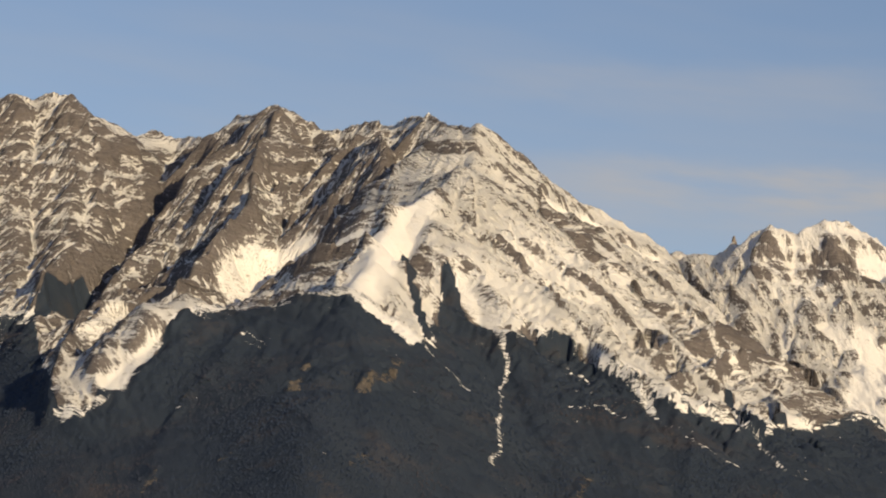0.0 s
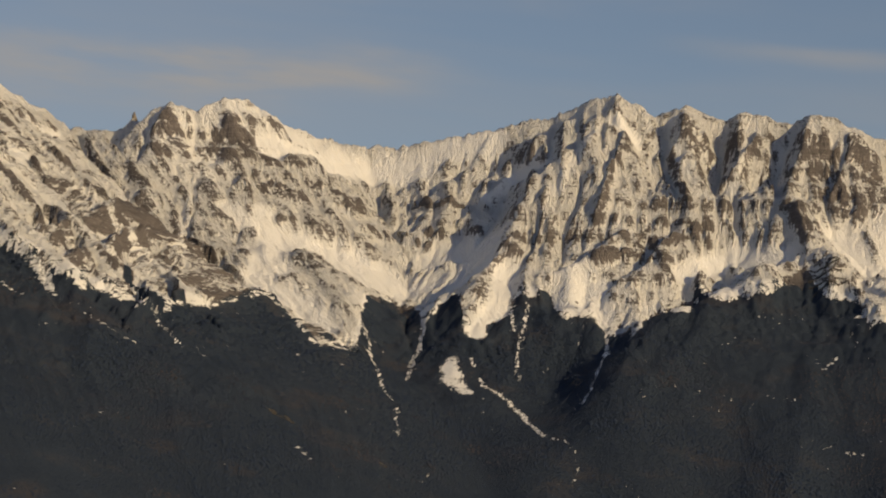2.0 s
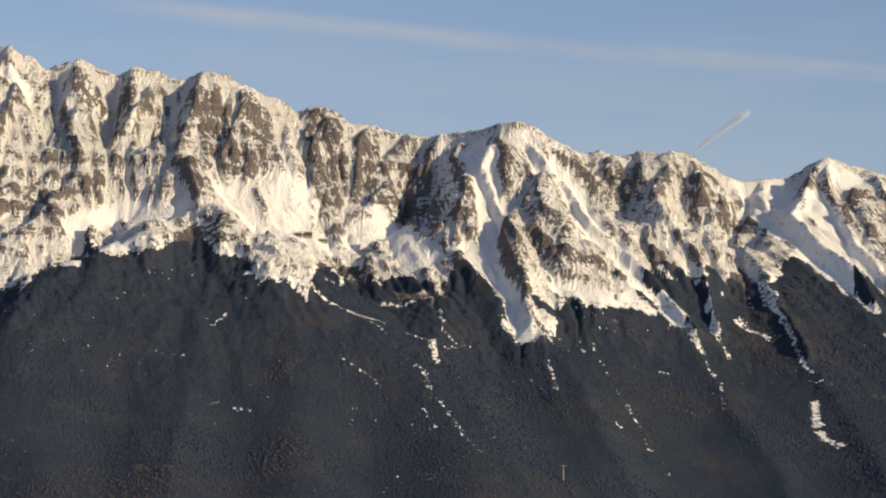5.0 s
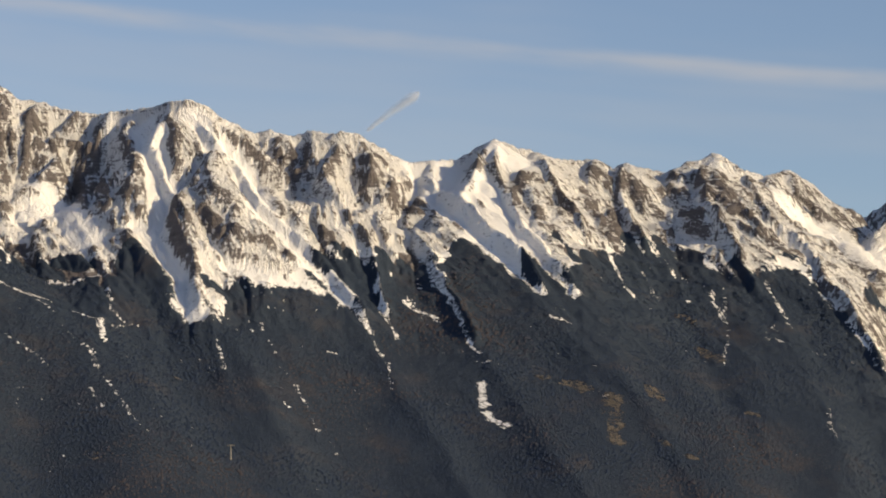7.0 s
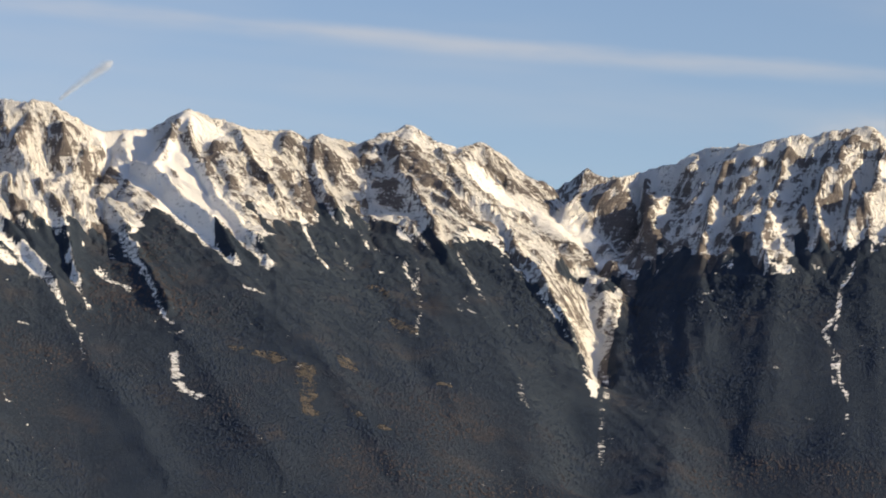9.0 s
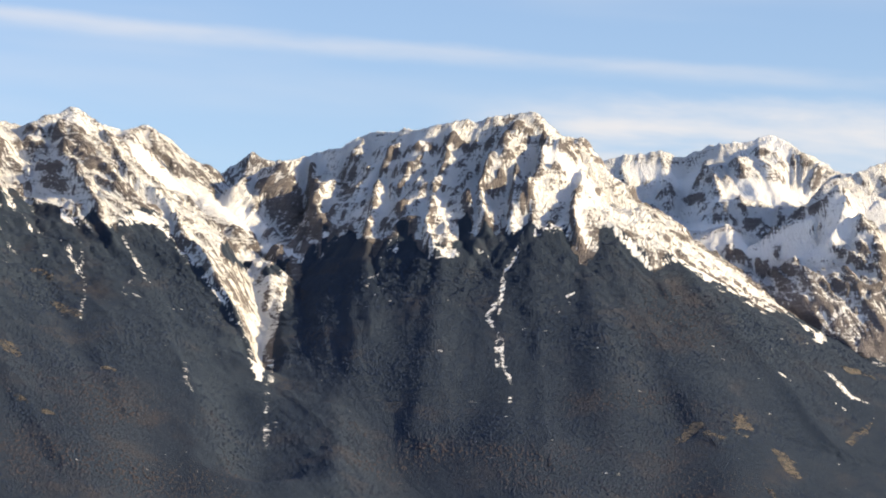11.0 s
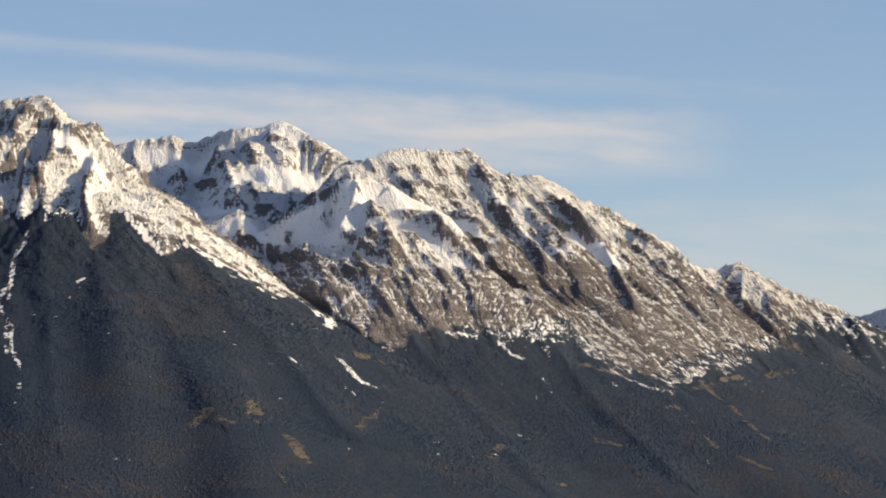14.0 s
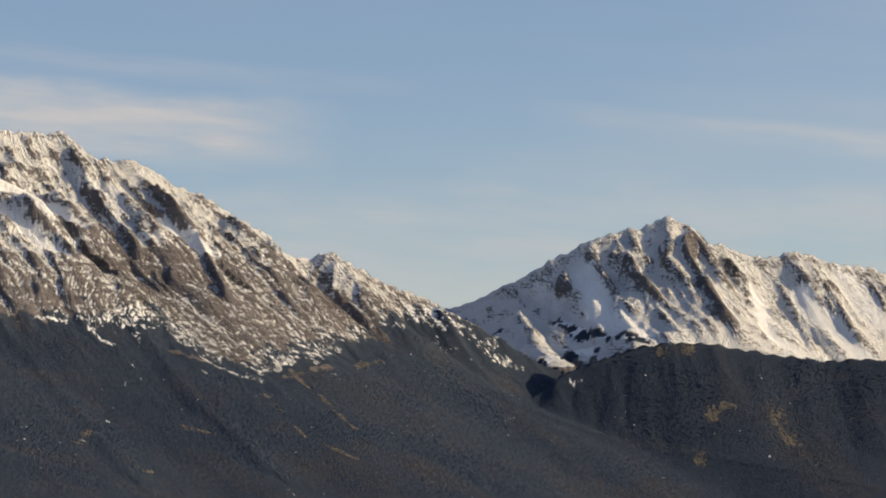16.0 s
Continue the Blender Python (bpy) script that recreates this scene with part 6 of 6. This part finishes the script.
def plain(name, colour, rough=0.7, metal=0.0, size=2.0):
    m, n, l, body = material(name)
    dark = tuple(0.7 * c for c in colour)
    l.new(ramp(n, l, noise_node(n, l, size, 5, 0.6), [(0.3, dark), (0.7, colour)]), body.inputs["Base Color"])
    body.inputs["Roughness"].default_value, body.inputs["Metallic"].default_value = rough, metal
    return m


STEEL = plain("weathered_steel", (0.12, 0.11, 0.10), 0.6, 0.4)
CONCRETE = plain("grey_concrete", (0.30, 0.29, 0.27), 0.85)
TIMBER = plain("dark_timber_cladding", (0.09, 0.065, 0.05), 0.8)
DARK_GLASS = plain("dark_window_glass", (0.03, 0.035, 0.04), 0.1)
PACKED_SNOW = plain("packed_snow", (0.86, 0.85, 0.84), 0.8, 0.0, 6.0)


def avalanche_barrier(x0, y0, x1, y1):
    base = new("avalanche_barrier")
    base.location = (x0, y0, ground_at(x0, y0))
    tagged(base, "dark steel avalanche barrier fence across a snowy slope", "fence", group="avalanche barriers below the summit")
    count = 10
    feet = []
    for k in range(count):
        f = k / (count - 1)
        x, y = x0 + f * (x1 - x0), y0 + f * (y1 - y0) + 1.2 * math.sin(7 * f)
        feet.append(Vector((x, y, ground_at(x, y))) - base.location)
    for foot in feet:
        part("post", rod(foot - Vector((0, 0, 0.6)), foot + Vector((0, 0.9, 2.5)), 0.16), STEEL, base)
    for lift in (0.5, 1.2, 1.9, 2.4):
        bm = bmesh.new()
        for a, b in zip(feet[:-1], feet[1:]):
            piece = rod(a + Vector((0, -0.1 + 0.36 * lift, lift)), b + Vector((0, -0.1 + 0.36 * lift, lift)), 0.2, 4)
            mesh = bpy.data.meshes.new("rail")
            piece.to_mesh(mesh)
            piece.free()
            bm.from_mesh(mesh)
            bpy.data.meshes.remove(mesh)
        part("rail", bm, STEEL, base)


for x0, y0, x1, y1 in (
        (-631, 3377, -597, 3368),
        (-630, 3366, -594, 3363),
        (-627, 3357, -590, 3353),
        (-624, 3347, -586, 3344),
        (-618, 3338, -583, 3340),):
    avalanche_barrier(x0, y0, x1, y1)


def mountain_station(x, y, long, deep, tall, turn, label):
    base = new("mountain_station")
    base.location, base.rotation_euler = (x, y, ground_at(x, y) - 1.0), (0, 0, turn)
    tagged(base, label, "building", group="buildings at the snow bowl")
    part("wall", block((long, deep, tall), (0, 0, tall / 2)), TIMBER, base)
    part("plinth", block((long + 0.3, deep + 0.3, 2.2), (0, 0, 1.0), 0, 0.05), CONCRETE, base, "grey concrete plinth")
    bm = bmesh.new()
    w, d = long / 2 + 0.8, deep / 2 + 0.8
    vs = [bm.verts.new(v) for v in ((-w, -d, tall), (w, -d, tall), (w, d, tall), (-w, d, tall), (-w, 0, tall + 2.2), (w, 0, tall + 2.2))]
    for f in ((0, 1, 5, 4), (2, 3, 4, 5), (1, 2, 5), (3, 0, 4), (3, 2, 1, 0)):
        bm.faces.new([vs[i] for i in f])
    part("roof", bm, PACKED_SNOW, base, "snow-covered gable roof")
    panes = max(3, int(long / 2.4))
    for k in range(panes):
        part("window", block((1.3, 0.12, 1.4), (-long / 2 + (k + 0.5) * long / panes, -deep / 2 - 0.04, tall * 0.62)), DARK_GLASS, base, "dark window")


mountain_station(-527, 3475, 15, 8, 6.5, 0.15, "dark timber cable car station on a snowy knoll")
mountain_station(-533, 3469, 7, 6, 4.5, -0.2, "small dark timber hut beside the cable car station")
mountain_station(-508, 3483, 9, 6, 4.0, 0.1, "low dark lodge on a snowy ledge")

# the lone rock needle on the saddle
bm = bmesh.new()
rings = []
for k, (lift, wide) in enumerate(((-5, 6.0), (0, 4.6), (4, 3.4), (7, 3.0), (10, 2.1), (12.5, 1.0))):
    rings.append([bm.verts.new((wide * (0.8 + 0.35 * math.sin(3 * a + k)) * math.cos(a), wide * (0.8 + 0.3 * math.cos(2 * a - k)) * math.sin(a), lift))
                  for a in np.arange(9) * 2 * math.pi / 9])
for a, b in zip(rings[:-1], rings[1:]):
    for k in range(9):
        bm.faces.new((a[k], a[(k + 1) % 9], b[(k + 1) % 9], b[k]))
bm.faces.new(rings[-1])
mesh = bpy.data.meshes.new("rock_needle")
bm.to_mesh(mesh)
bm.free()
mesh.materials.append(plain("grey_limestone", (0.24, 0.21, 0.19), 0.9, 0.0, 3.0))
needle = new("rock_needle", mesh)
needle.location = (-1489, 3516, ground_at(-1489, 3516))
tagged(needle, "small upright grey rock needle on a snowy saddle", "rock")

# a wedge of packed snow and earth that parts avalanches, its point uphill
bm = bmesh.new()
wx, wy = -463, 3500
vs = [bm.verts.new(v) for v in ((-5, -8, -2), (7, -7, -2), (0.5, 10, -1), (-1.5, -6.5, 9.5), (2.0, -6.0, 8.5), (0.4, 7, 3.5))]
for f in ((0, 1, 4, 3), (1, 2, 5, 4), (2, 0, 3, 5), (3, 4, 5), (2, 1, 0)):
    bm.faces.new([vs[i] for i in f])
bmesh.ops.bevel(bm, geom=bm.edges[:], offset=0.5, segments=2, affect="EDGES")
mesh = bpy.data.meshes.new("avalanche_wedge")
bm.to_mesh(mesh)
bm.free()
mesh.materials.append(PACKED_SNOW)
wedge = new("avalanche_wedge", mesh)
wedge.location = (wx, wy, ground_at(wx, wy))
tagged(wedge, "pointed snow-covered avalanche wedge in a white bowl", "wedge")

# cableway mast among the trees
mx, my = -201, 2948
mast = new("cableway_mast")
mast.location = (mx, my, ground_at(mx, my))
tagged(mast, "slender pale grey cableway mast rising from dark forest", "mast")
part("pole", rod((0, 0, -1), (0, 0, 15), 0.9, 8, 0.45), CONCRETE, mast)
part("crossarm", block((6.5, 0.5, 0.5), (0, 0, 14.4), 0, 0.05), CONCRETE, mast)
for side in (-2.8, 2.8):
    part("roller_bank", block((0.5, 2.0, 0.7), (side, 0, 13.9), 0, 0.08), STEEL, mast, "dark steel roller bank")


def trail_material():
    m, n, l, body = material("sunlit_ice_trail")
    body.inputs["Base Color"].default_value = (0.9, 0.9, 0.9, 1)
    body.inputs["Roughness"].default_value = 1.0
    thin = ramp(n, l, noise_node(n, l, 30, 4, 0.6), [(0.3, (0.04, 0.04, 0.04)), (0.7, (0.09, 0.09, 0.09))])
    l.new(thin, body.inputs["Alpha"])
    return m


TRAIL = trail_material()
contrail = new("contrail")
low, top = 4700 * heading(-1.46, 8.70), 4700 * heading(-0.50, 9.42)
contrail.location = low
tagged(contrail, "short fading white vapour trail in a blue sky", "contrail", kind="structure")
for name, wide in (("core", 0.35), ("veil", 0.55), ("veil", 0.78), ("veil", 1.0)):
    bm = bmesh.new()
    rings = []
    for k in range(17):
        f = k / 16
        centre = (top - low) * f + Vector((0, 0, 1.2 * math.sin(5 * f)))
        radius = wide * (3.0 + 7.0 * f ** 0.8) * (1 if k < 15 else 0.75 if k == 15 else 0.3)
        rings.append([bm.verts.new(centre + radius * Vector((0.6 * math.cos(a), math.sin(a), -0.8 * math.cos(a)))) for a in np.arange(10) * 2 * math.pi / 10])
    for a, b in zip(rings[:-1], rings[1:]):
        for k in range(10):
            bm.faces.new((a[k], a[(k + 1) % 10], b[(k + 1) % 10], b[k]))
    part(name, bm, TRAIL, contrail)
